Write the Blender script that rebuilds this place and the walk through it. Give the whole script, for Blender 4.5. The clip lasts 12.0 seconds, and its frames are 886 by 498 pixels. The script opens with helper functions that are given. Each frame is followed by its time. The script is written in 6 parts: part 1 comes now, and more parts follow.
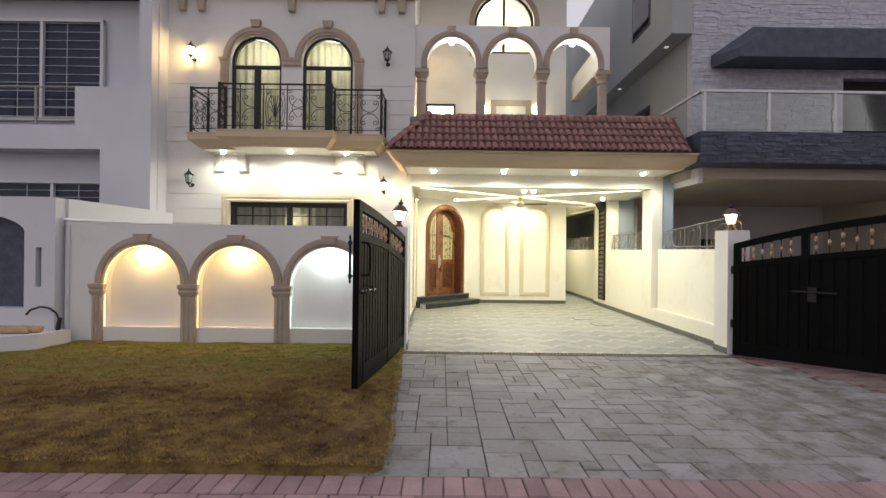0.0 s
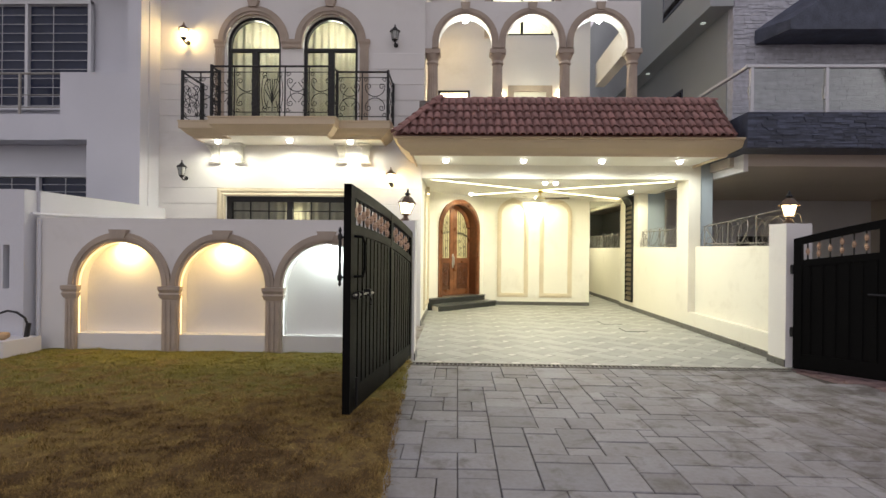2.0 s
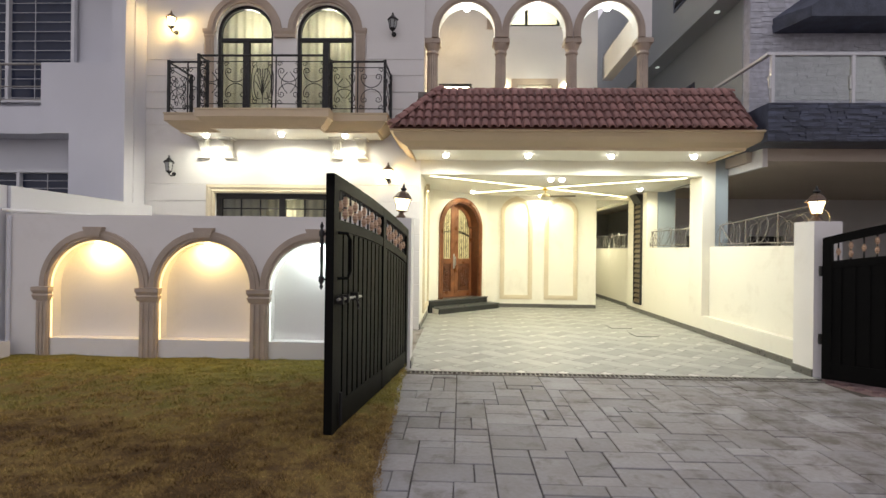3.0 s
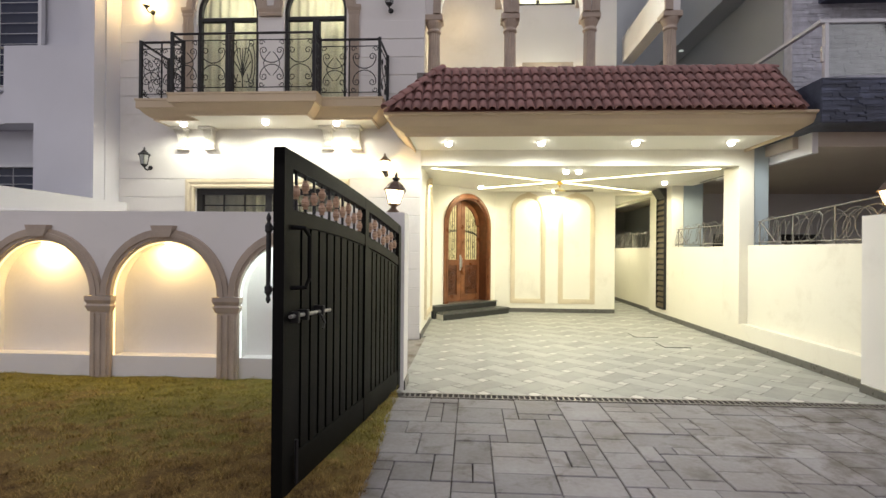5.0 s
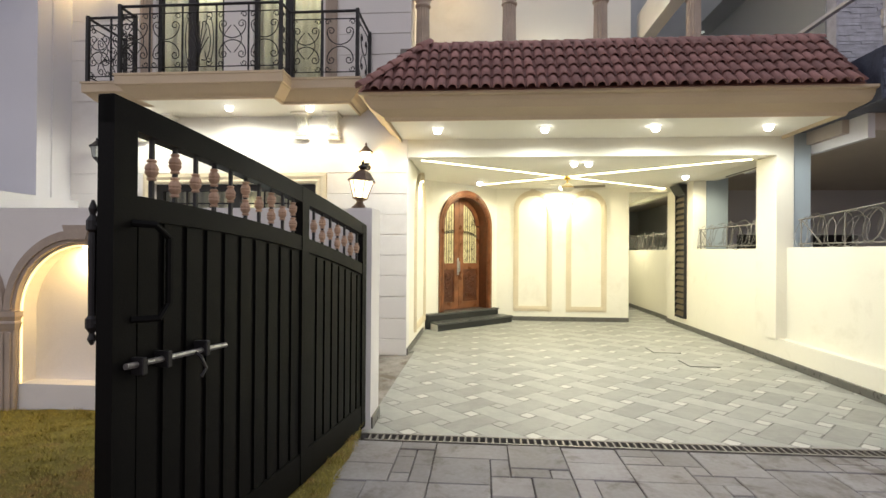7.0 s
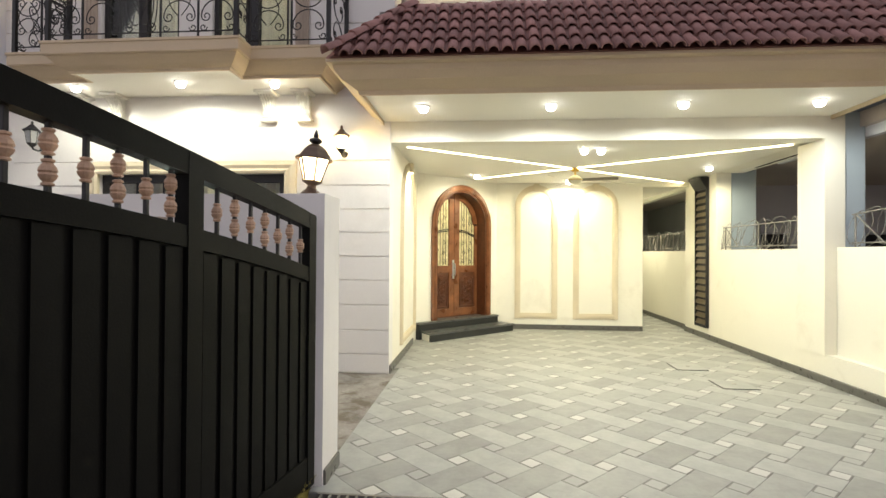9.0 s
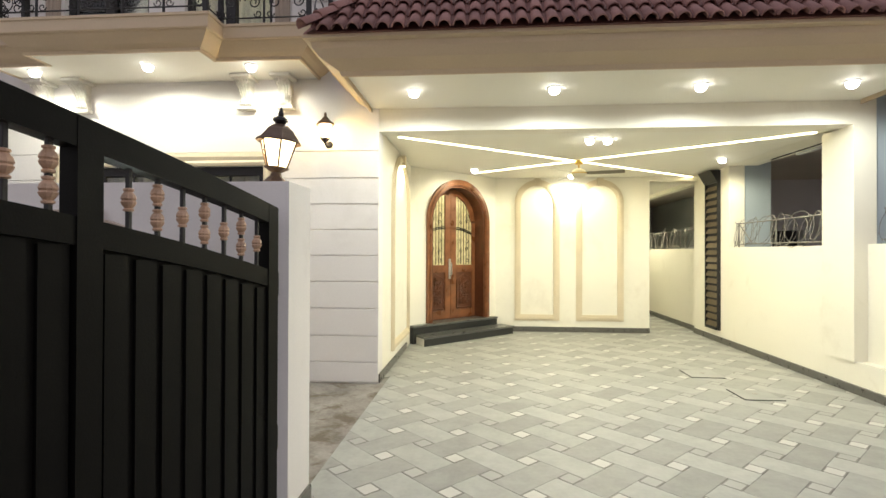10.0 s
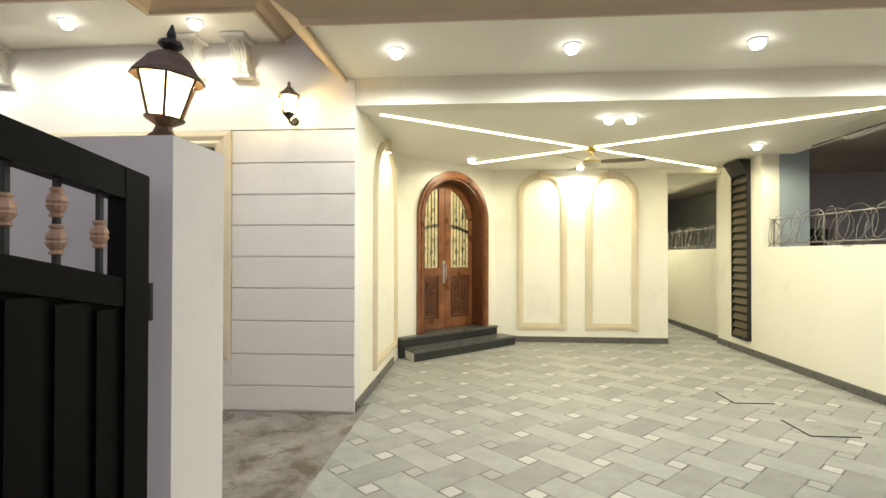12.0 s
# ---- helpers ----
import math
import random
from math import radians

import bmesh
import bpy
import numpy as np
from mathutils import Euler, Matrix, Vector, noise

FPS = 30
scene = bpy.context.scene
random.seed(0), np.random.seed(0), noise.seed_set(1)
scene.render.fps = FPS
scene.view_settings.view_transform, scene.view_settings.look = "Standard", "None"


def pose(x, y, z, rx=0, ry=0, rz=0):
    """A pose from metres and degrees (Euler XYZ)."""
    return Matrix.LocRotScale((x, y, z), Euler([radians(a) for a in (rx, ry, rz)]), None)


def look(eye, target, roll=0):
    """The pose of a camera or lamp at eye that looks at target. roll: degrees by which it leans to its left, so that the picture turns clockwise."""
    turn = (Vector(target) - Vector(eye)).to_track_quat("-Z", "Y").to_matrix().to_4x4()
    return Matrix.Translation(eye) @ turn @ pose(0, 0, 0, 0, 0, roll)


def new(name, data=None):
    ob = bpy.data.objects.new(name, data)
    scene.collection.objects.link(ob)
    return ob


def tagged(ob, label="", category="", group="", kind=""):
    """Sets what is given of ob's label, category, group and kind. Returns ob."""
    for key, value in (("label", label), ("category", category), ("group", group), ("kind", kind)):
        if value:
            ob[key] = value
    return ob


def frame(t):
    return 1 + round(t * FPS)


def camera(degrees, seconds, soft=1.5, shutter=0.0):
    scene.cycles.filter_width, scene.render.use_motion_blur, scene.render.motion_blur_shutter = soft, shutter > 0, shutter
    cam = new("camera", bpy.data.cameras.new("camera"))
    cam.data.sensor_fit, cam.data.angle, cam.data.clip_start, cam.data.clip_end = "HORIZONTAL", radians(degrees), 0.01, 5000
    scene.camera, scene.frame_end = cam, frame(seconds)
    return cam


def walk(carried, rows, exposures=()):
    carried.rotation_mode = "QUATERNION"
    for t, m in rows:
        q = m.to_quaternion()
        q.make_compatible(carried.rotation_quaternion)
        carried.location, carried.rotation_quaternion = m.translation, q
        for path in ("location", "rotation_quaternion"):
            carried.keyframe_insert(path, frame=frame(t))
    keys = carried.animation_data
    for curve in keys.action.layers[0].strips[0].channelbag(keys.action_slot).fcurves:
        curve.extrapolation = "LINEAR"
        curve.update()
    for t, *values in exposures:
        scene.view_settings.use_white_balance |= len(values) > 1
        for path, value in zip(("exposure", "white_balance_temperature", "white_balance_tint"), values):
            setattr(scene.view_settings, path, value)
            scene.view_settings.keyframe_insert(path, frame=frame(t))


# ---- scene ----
cam = camera(83.0, 12.0)
PATH = [
    (0, (-0.004, 0.162, 1.521), (0.001, 2.162, 1.523), 0.7),
    (0.5, (0.006, 0.375, 1.499), (-0.011, 2.375, 1.5), 0.6),
    (1, (0.034, 0.611, 1.496), (-0.001, 2.611, 1.497), 0.7),
    (1.5, (0.021, 0.846, 1.492), (-0.025, 2.845, 1.493), 0.8),
    (2, (0.046, 1.076, 1.488), (-0.012, 3.075, 1.487), 0.6),
    (2.5, (0.089, 1.324, 1.484), (0.026, 3.323, 1.484), 0.6),
    (3, (0.087, 1.564, 1.471), (0.017, 3.563, 1.473), 0.7),
    (5, (0.173, 2.511, 1.466), (0.061, 4.508, 1.47), 0.5),
    (5.5, (0.242, 2.755, 1.49), (0.111, 4.751, 1.499), 0.4),
    (6, (0.272, 3.002, 1.483), (0.132, 4.997, 1.488), 0.5),
    (6.5, (0.306, 3.273, 1.498), (0.165, 5.268, 1.502), 0.3),
    (7, (0.388, 3.554, 1.494), (0.24, 5.549, 1.504), 0.4),
    (9, (0.484, 4.591, 1.478), (0.325, 6.585, 1.496), 0.4),
    (9.5, (0.499, 4.845, 1.478), (0.341, 6.839, 1.495), 0.2),
    (10, (0.51, 5.1, 1.478), (0.353, 7.094, 1.491), 0.2),
    (10.5, (0.496, 5.367, 1.46), (0.34, 7.36, 1.479), 0.2),
    (11, (0.492, 5.61, 1.465), (0.341, 7.605, 1.485), 0.1),
    (11.5, (0.513, 5.854, 1.481), (0.359, 7.848, 1.494), 0.1),
    (12, (0.487, 6.12, 1.463), (0.343, 8.114, 1.484), 0.1),
]
SKY, LAMP, LED = 0.90, 1.0, 8.0
walk(cam, [(t, look(eye, target, roll)) for t, eye, target, roll in PATH], [(0.0, 0.02), (3.0, 0.09), (7.0, 0.13), (9.0, 0.11), (10.5, 0.0), (12.0, -0.14)])

# ---- world and lights ----
world = bpy.data.worlds.new("dusk")
scene.world = world
world.use_nodes = True
wn = world.node_tree.nodes
wl = world.node_tree.links
bg = wn["Background"]
wtc = wn.new("ShaderNodeTexCoord")
wsep = wn.new("ShaderNodeSeparateXYZ")
wramp = wn.new("ShaderNodeValToRGB")
wl.new(wtc.outputs["Generated"], wsep.inputs[0])
wl.new(wsep.outputs["Z"], wramp.inputs[0])
wramp.color_ramp.elements[0].position = 0.0
wramp.color_ramp.elements[0].color = (0.81, 0.76, 0.75, 1)
wramp.color_ramp.elements[1].position = 0.7
wramp.color_ramp.elements[1].color = (0.69, 0.675, 0.785, 1)
wl.new(wramp.outputs[0], bg.inputs["Color"])
bg.inputs["Strength"].default_value = SKY

WARM = (1.0, 0.68, 0.25)
SOFTWARM = (1.0, 0.95, 0.68)
NEUTRAL = (1.0, 0.985, 0.80)
COOL = (0.86, 1.0, 0.95)
DAYLED = (0.96, 1.0, 0.92)


def spot(name, at, to, watts, color, angle=120, blend=0.8, size=0.022):
    data = bpy.data.lights.new(name, "SPOT")
    data.energy, data.color, data.spot_size, data.spot_blend, data.shadow_soft_size = watts, color, radians(angle), blend, size
    ob = new(name, data)
    ob.matrix_world = look(at, to)
    return ob


def point(name, at, watts, color, size=0.04):
    data = bpy.data.lights.new(name, "POINT")
    data.energy, data.color, data.shadow_soft_size = watts, color, size
    ob = new(name, data)
    ob.location = at
    return ob


for lx, lw in ((-0.18, 50), (1.21, 68), (2.6, 68), (3.97, 54)):
    spot("downlight_beam", (lx, 10.08, 3.012), (lx, 10.16, 0), lw * LAMP, DAYLED, 178, 0.46)
for lx, ly, lw in ((-4.42, 10.24, 36), (-3.05, 10.16, 42), (-1.95, 10.24, 30)):
    spot("downlight_beam", (lx, ly, 3.375), (lx, ly + 0.1, 0), lw * LAMP, NEUTRAL, 178, 0.4)
for lx, ly, lw in ((1.825, 11.39, 66), (2.046, 11.40, 66), (4.05, 12.82, 74), (0.37, 13.55, 40)):
    spot("downlight_beam", (lx, ly, 2.79), (lx, ly, 0), lw * LAMP, SOFTWARM, 178, 0.45)
for lx, col in ((-4.49, WARM), (-3.09, WARM), (-1.69, COOL)):
    spot("niche_beam", (lx, 7.745, 1.45), (lx, 7.95, 1.15), 20 * LAMP, col, 178, 0.5, 0.03)
spot("downlight_beam", (2.10, 14.27, 2.79), (2.10, 14.32, 0), 80 * LAMP, SOFTWARM, 178, 0.4)
spot("niche_beam", (-0.50, 12.2, 2.66), (-0.70, 12.2, 2.3), 20 * LAMP, SOFTWARM, 178, 0.5, 0.03)
point("sconce_bulb", (-5.24, 10.52, 5.58), 20 * LAMP, WARM, 0.05)
point("sconce_bulb", (-1.23, 10.5, 2.80), 14 * LAMP, WARM, 0.05)
point("lantern_bulb", (-0.67, 7.87, 2.05), 9 * LAMP, WARM, 0.06)
point("lantern_bulb", (4.45, 7.87, 2.06), 20 * LAMP, WARM, 0.06)
for lx in (0.15, 1.44, 2.75):
    point("arch_bulb", (lx, 10.93, 5.90), 5.5 * LAMP, COOL, 0.05)
point("terrace_bulb", (1.7, 12.6, 5.2), 5 * LAMP, SOFTWARM, 0.1)
point("terrace_bulb", (-0.1, 12.5, 6.2), 4 * LAMP, WARM, 0.1)
# added before the curtains, in place of room light coming through them
for lx in (-3.95, -2.45):
    point("room_bulb", (lx, 11.0, 5.9), 26 * LAMP, NEUTRAL, 0.12)
point("room_bulb", (-3.2, 11.05, 2.2), 4 * LAMP, SOFTWARM, 0.08)
point("room_bulb", (1.53, 13.7, 7.9), 110 * LAMP, SOFTWARM, 0.1)
# these two lamps have no fixture; added to brighten hall and passage
point("hall_fill", (-0.5, 14.9, 2.4), 22 * LAMP, SOFTWARM, 0.1)
spot("passage_fill", (4.05, 17.0, 2.80), (4.15, 17.0, 0), 170 * LAMP, SOFTWARM, 150, 0.4)

# ---- materials ----
def material(name, color, rough=0.6, metal=0.0, vary=0.12, scale=3.0, fine=60.0, bump=0.15, per_piece=0.0, tint=None, island=0.0, emit=None, spec=0.5, stain=None):
    m = bpy.data.materials.new(name)
    m.use_nodes = True
    nt = m.node_tree
    b = nt.nodes["Principled BSDF"]
    b.inputs["Roughness"].default_value, b.inputs["Metallic"].default_value = rough, metal
    b.inputs["Specular IOR Level"].default_value = spec
    if emit:
        b.inputs["Base Color"].default_value = (*color, 1)
        b.inputs["Emission Color"].default_value = (*emit[0], 1)
        b.inputs["Emission Strength"].default_value = emit[1]
        return m
    geo = nt.nodes.new("ShaderNodeNewGeometry")
    big = nt.nodes.new("ShaderNodeTexNoise")
    big.inputs["Scale"].default_value, big.inputs["Detail"].default_value = scale, 5
    small = nt.nodes.new("ShaderNodeTexNoise")
    small.inputs["Scale"].default_value, small.inputs["Detail"].default_value = fine, 4
    for n in (big, small):
        nt.links.new(geo.outputs["Position"], n.inputs["Vector"])
    mix = nt.nodes.new("ShaderNodeMix")
    mix.data_type = "RGBA"
    dark = [c * (1 - vary) for c in color]
    light = [min(1, c * (1 + vary * 0.7)) for c in (tint or color)]
    mix.inputs["A"].default_value, mix.inputs["B"].default_value = (*dark, 1), (*light, 1)
    add = nt.nodes.new("ShaderNodeMath")
    add.operation = "MULTIPLY_ADD"
    nt.links.new(small.outputs["Fac"], add.inputs[0])
    add.inputs[1].default_value = 0.45
    nt.links.new(big.outputs["Fac"], add.inputs[2])
    rng = nt.nodes.new("ShaderNodeMapRange")
    rng.inputs["From Min"].default_value, rng.inputs["From Max"].default_value = 0.45, 1.0
    nt.links.new(add.outputs[0], rng.inputs["Value"])
    nt.links.new(rng.outputs["Result"], mix.inputs["Factor"])
    out = mix.outputs["Result"]
    if per_piece or island:
        hsv = nt.nodes.new("ShaderNodeHueSaturation")
        if per_piece:
            info = nt.nodes.new("ShaderNodeObjectInfo")
            src = info.outputs["Random"]
        else:
            src = geo.outputs["Random Per Island"]
        k = per_piece or island
        r2 = nt.nodes.new("ShaderNodeMapRange")
        r2.inputs["To Min"].default_value, r2.inputs["To Max"].default_value = 1 - k, 1 + k
        nt.links.new(src, r2.inputs["Value"])
        nt.links.new(r2.outputs["Result"], hsv.inputs["Value"])
        nt.links.new(out, hsv.inputs["Color"])
        out = hsv.outputs["Color"]
    if stain:
        sn = nt.nodes.new("ShaderNodeTexNoise")
        sn.inputs["Scale"].default_value, sn.inputs["Detail"].default_value, sn.inputs["Roughness"].default_value = stain[1], 9, 0.68
        sn.inputs["Distortion"].default_value = 0.4
        nt.links.new(geo.outputs["Position"], sn.inputs["Vector"])
        sr = nt.nodes.new("ShaderNodeMapRange")
        sr.inputs["From Min"].default_value, sr.inputs["From Max"].default_value = stain[2], stain[3]
        sr.inputs["To Max"].default_value = stain[4]
        fac = sn.outputs["Fac"]
        if len(stain) > 5:
            sx, side, plus = nt.nodes.new("ShaderNodeSeparateXYZ"), nt.nodes.new("ShaderNodeMapRange"), nt.nodes.new("ShaderNodeMath")
            nt.links.new(geo.outputs["Position"], sx.inputs[0])
            nt.links.new(sx.outputs["X"], side.inputs["Value"])
            side.inputs["From Min"].default_value, side.inputs["From Max"].default_value, side.inputs["To Max"].default_value = stain[5]
            nt.links.new(fac, plus.inputs[0])
            nt.links.new(side.outputs["Result"], plus.inputs[1])
            fac = plus.outputs[0]
        nt.links.new(fac, sr.inputs["Value"])
        sm = nt.nodes.new("ShaderNodeMix")
        sm.data_type = "RGBA"
        nt.links.new(sr.outputs["Result"], sm.inputs["Factor"])
        nt.links.new(out, sm.inputs["A"])
        sm.inputs["B"].default_value = (*stain[0], 1)
        out = sm.outputs["Result"]
    nt.links.new(out, b.inputs["Base Color"])
    r3 = nt.nodes.new("ShaderNodeMapRange")
    r3.inputs["To Min"].default_value, r3.inputs["To Max"].default_value = max(0.02, rough - 0.1), min(1, rough + 0.1)
    nt.links.new(big.outputs["Fac"], r3.inputs["Value"])
    nt.links.new(r3.outputs["Result"], b.inputs["Roughness"])
    if bump:
        bp = nt.nodes.new("ShaderNodeBump")
        bp.inputs["Strength"].default_value, bp.inputs["Distance"].default_value = bump, 0.01
        nt.links.new(add.outputs[0], bp.inputs["Height"])
        nt.links.new(bp.outputs["Normal"], b.inputs["Normal"])
    return m


def glass_material(name, tone=(0.9, 0.92, 0.9)):
    m = bpy.data.materials.new(name)
    m.use_nodes = True
    nt = m.node_tree
    nt.nodes.remove(nt.nodes["Principled BSDF"])
    tr, gl = nt.nodes.new("ShaderNodeBsdfTransparent"), nt.nodes.new("ShaderNodeBsdfGlossy")
    fr, mx = nt.nodes.new("ShaderNodeFresnel"), nt.nodes.new("ShaderNodeMixShader")
    tr.inputs["Color"].default_value = (*tone, 1)
    gl.inputs["Roughness"].default_value = 0.03
    nt.links.new(fr.outputs[0], mx.inputs[0])
    nt.links.new(tr.outputs[0], mx.inputs[1])
    nt.links.new(gl.outputs[0], mx.inputs[2])
    nt.links.new(mx.outputs[0], nt.nodes["Material Output"].inputs["Surface"])
    return m


def lawn_material(name, k, island):
    """Dry brown turf with olive patches, greener and lighter towards the wall."""
    m = bpy.data.materials.new(name)
    m.use_nodes = True
    nt = m.node_tree
    b = nt.nodes["Principled BSDF"]
    b.inputs["Roughness"].default_value, b.inputs["Specular IOR Level"].default_value = 0.85, 0.12
    geo, sep = nt.nodes.new("ShaderNodeNewGeometry"), nt.nodes.new("ShaderNodeSeparateXYZ")
    nt.links.new(geo.outputs["Position"], sep.inputs[0])
    noises = []
    for scale in (1.1, 8.0, 40.0):
        n = nt.nodes.new("ShaderNodeTexNoise")
        n.inputs["Scale"].default_value, n.inputs["Detail"].default_value = scale, 6
        nt.links.new(geo.outputs["Position"], n.inputs["Vector"])
        noises.append(n.outputs["Fac"])
    strip = nt.nodes.new("ShaderNodeMapRange")
    strip.inputs["From Min"].default_value, strip.inputs["From Max"].default_value = 5.2, 7.5
    strip.inputs["To Min"].default_value, strip.inputs["To Max"].default_value = -0.76, -0.24
    nt.links.new(sep.outputs["Y"], strip.inputs["Value"])
    total = strip.outputs["Result"]
    for fac, w in zip(noises, (1.15, 0.85, 0.55)):
        a = nt.nodes.new("ShaderNodeMath")
        a.operation = "MULTIPLY_ADD"
        nt.links.new(fac, a.inputs[0])
        a.inputs[1].default_value = w
        nt.links.new(total, a.inputs[2])
        total = a.outputs[0]
    ramp = nt.nodes.new("ShaderNodeValToRGB")
    nt.links.new(total, ramp.inputs[0])
    e = ramp.color_ramp.elements
    e[0].position, e[0].color = 0.36, (0.076 * k, 0.046 * k, 0.019 * k, 1)
    e[1].position, e[1].color = 1.0, (0.138 * k, 0.116 * k, 0.027 * k, 1)
    for pos, c in ((0.55, (0.132, 0.086, 0.030)), (0.70, (0.172, 0.118, 0.038)), (0.84, (0.150, 0.126, 0.036))):
        q = e.new(pos)
        q.color = (c[0] * k, c[1] * k, c[2] * k, 1)
    hsv, r2 = nt.nodes.new("ShaderNodeHueSaturation"), nt.nodes.new("ShaderNodeMapRange")
    r2.inputs["To Min"].default_value, r2.inputs["To Max"].default_value = 1 - island, 1 + island
    nt.links.new(geo.outputs["Random Per Island"], r2.inputs["Value"])
    nt.links.new(r2.outputs["Result"], hsv.inputs["Value"])
    nt.links.new(ramp.outputs[0], hsv.inputs["Color"])
    nt.links.new(hsv.outputs["Color"], b.inputs["Base Color"])
    return m


M_WHITE = material("white_paint", (0.76, 0.735, 0.71), 0.65, vary=0.07, scale=0.8, fine=90, bump=0.08, stain=((0.56, 0.53, 0.49), 1.1, 0.55, 0.78, 0.45))
M_CREAM = material("cream_paint", (0.80, 0.77, 0.67), 0.6, vary=0.05, scale=0.8, fine=90, bump=0.06, stain=((0.60, 0.55, 0.45), 1.4, 0.56, 0.75, 0.5))
M_CEIL = material("ceiling_paint", (0.82, 0.80, 0.72), 0.6, vary=0.04, scale=0.8, fine=70, bump=0.04)
M_TRIM = material("stone_trim", (0.44, 0.36, 0.29), 0.7, vary=0.18, scale=4, fine=80, bump=0.25)
M_TRIML = material("beige_trim", (0.66, 0.575, 0.42), 0.65, vary=0.1, scale=3, fine=80, bump=0.15)
M_CORN = material("cornice_paint", (0.56, 0.45, 0.31), 0.6, vary=0.08, scale=1.5, fine=60, bump=0.08)
M_PLASTER = material("white_plaster", (0.66, 0.64, 0.59), 0.6, vary=0.15, scale=12, fine=60, bump=0.2)
M_IRON = material("black_iron", (0.012, 0.011, 0.012), 0.5, 0.1, vary=0.3, scale=5, fine=150, bump=0.1)
M_GATE = material("gate_paint", (0.0034, 0.0033, 0.0030), 0.55, 0.0, vary=0.4, scale=3, fine=120, bump=0.12, spec=0.10)
# bronze tone with the lamps' glow put into it; unlit sconces use black_iron
M_LITBRONZE = material("lamplit_bronze", (0.13, 0.085, 0.055), 0.45, 0.4, vary=0.3, scale=15, fine=120, bump=0.15)
M_WIRE = material("weathered_wire", (0.22, 0.205, 0.185), 0.55, 0.4, vary=0.4, scale=12, fine=150, bump=0.15)
M_KNOB = material("copper_knuckle", (0.50, 0.33, 0.22), 0.5, 0.1, vary=0.3, scale=20, fine=120, bump=0.3)
M_STEEL = material("worn_steel", (0.55, 0.55, 0.55), 0.35, 0.9, vary=0.3, scale=20, fine=150, bump=0.1)
M_BOLT = material("scuffed_bolt", (0.30, 0.29, 0.28), 0.4, 0.7, vary=0.6, scale=25, fine=120, bump=0.15)
M_GALV = material("galvanised_steel", (0.36, 0.34, 0.31), 0.5, 0.7, vary=0.3, scale=12, fine=150, bump=0.15)
M_WOOD = material("varnished_wood", (0.150, 0.052, 0.020), 0.30, vary=0.35, scale=5, fine=45, bump=0.08, tint=(0.22, 0.085, 0.034))
M_WOODD = material("carved_wood", (0.10, 0.032, 0.012), 0.38, vary=0.4, scale=8, fine=60, bump=0.3)
M_GRANITE = material("black_granite", (0.030, 0.031, 0.030), 0.13, vary=0.06, scale=30, fine=300, bump=0.0)
# treads in a paler granite than the risers
M_TREAD = material("paler_granite_tread", (0.085, 0.087, 0.083), 0.3, vary=0.12, scale=12, fine=200, bump=0.0)
M_SKIRT = material("grey_granite", (0.105, 0.10, 0.09), 0.3, vary=0.2, scale=20, fine=200, bump=0.02)
M_TILE = material("pale_porcelain_tile", (0.342, 0.346, 0.325), 0.52, vary=0.16, scale=7, fine=30, bump=0.05, per_piece=0.09, stain=((0.43, 0.437, 0.40), 2.6, 0.48, 0.66, 0.5))
M_TILED = material("grey_porcelain_tile", (0.282, 0.284, 0.264), 0.52, vary=0.18, scale=7, fine=30, bump=0.05, per_piece=0.10, stain=((0.34, 0.345, 0.315), 2.6, 0.48, 0.66, 0.5))
M_DOTW = material("white_inset_tile", (0.50, 0.50, 0.47), 0.5, vary=0.08, scale=10, fine=60, bump=0.04, per_piece=0.06)
M_DOTG = material("grey_inset_tile", (0.35, 0.353, 0.33), 0.5, vary=0.1, scale=10, fine=60, bump=0.04, per_piece=0.1)
M_DOTB = material("dark_tile_border", (0.17, 0.165, 0.15), 0.5, vary=0.2, scale=10, fine=60, bump=0.05)
M_GROUT = material("tile_grout", (0.24, 0.235, 0.215), 0.8, vary=0.2, scale=8, fine=80, bump=0.2)
M_PAVER = material("stone_paver", (0.252, 0.226, 0.216), 0.75, vary=0.16, scale=2.0, fine=30, bump=0.3, per_piece=0.17, tint=(0.285, 0.275, 0.282), stain=((0.095, 0.076, 0.060), 3.4, 0.53, 0.70, 0.8, (1.2, 3.8, 0.10)))
M_PBED = material("paver_bed", (0.07, 0.055, 0.045), 0.95, vary=0.3, scale=10, fine=80, bump=0.5)
M_BRICK = material("pink_brick_paver", (0.32, 0.21, 0.205), 0.85, vary=0.25, scale=4, fine=60, bump=0.5, per_piece=0.18)
M_BRICKI = material("pink_brick_bed", (0.24, 0.155, 0.15), 0.85, vary=0.25, scale=4, fine=60, bump=0.5, island=0.18)
M_SOIL = lawn_material("lawn_soil", 1.15, 0.0)
M_CONC = material("rough_concrete", (0.20, 0.18, 0.16), 0.85, vary=0.3, scale=3.5, fine=40, bump=0.7, tint=(0.27, 0.25, 0.225), stain=((0.10, 0.072, 0.045), 3.2, 0.50, 0.62, 0.8))
M_ASPH = material("street_surface", (0.12, 0.105, 0.10), 0.9, vary=0.3, scale=1.0, fine=60, bump=0.5)
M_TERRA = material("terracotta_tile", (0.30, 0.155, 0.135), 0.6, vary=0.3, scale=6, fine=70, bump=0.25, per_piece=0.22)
# pans and roof core in a darker red than the barrel tiles
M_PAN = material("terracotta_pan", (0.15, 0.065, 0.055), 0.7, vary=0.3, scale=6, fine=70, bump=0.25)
M_CURT = material("cream_curtain", (0.74, 0.69, 0.56), 0.8, vary=0.1, scale=6, fine=120, bump=0.1)
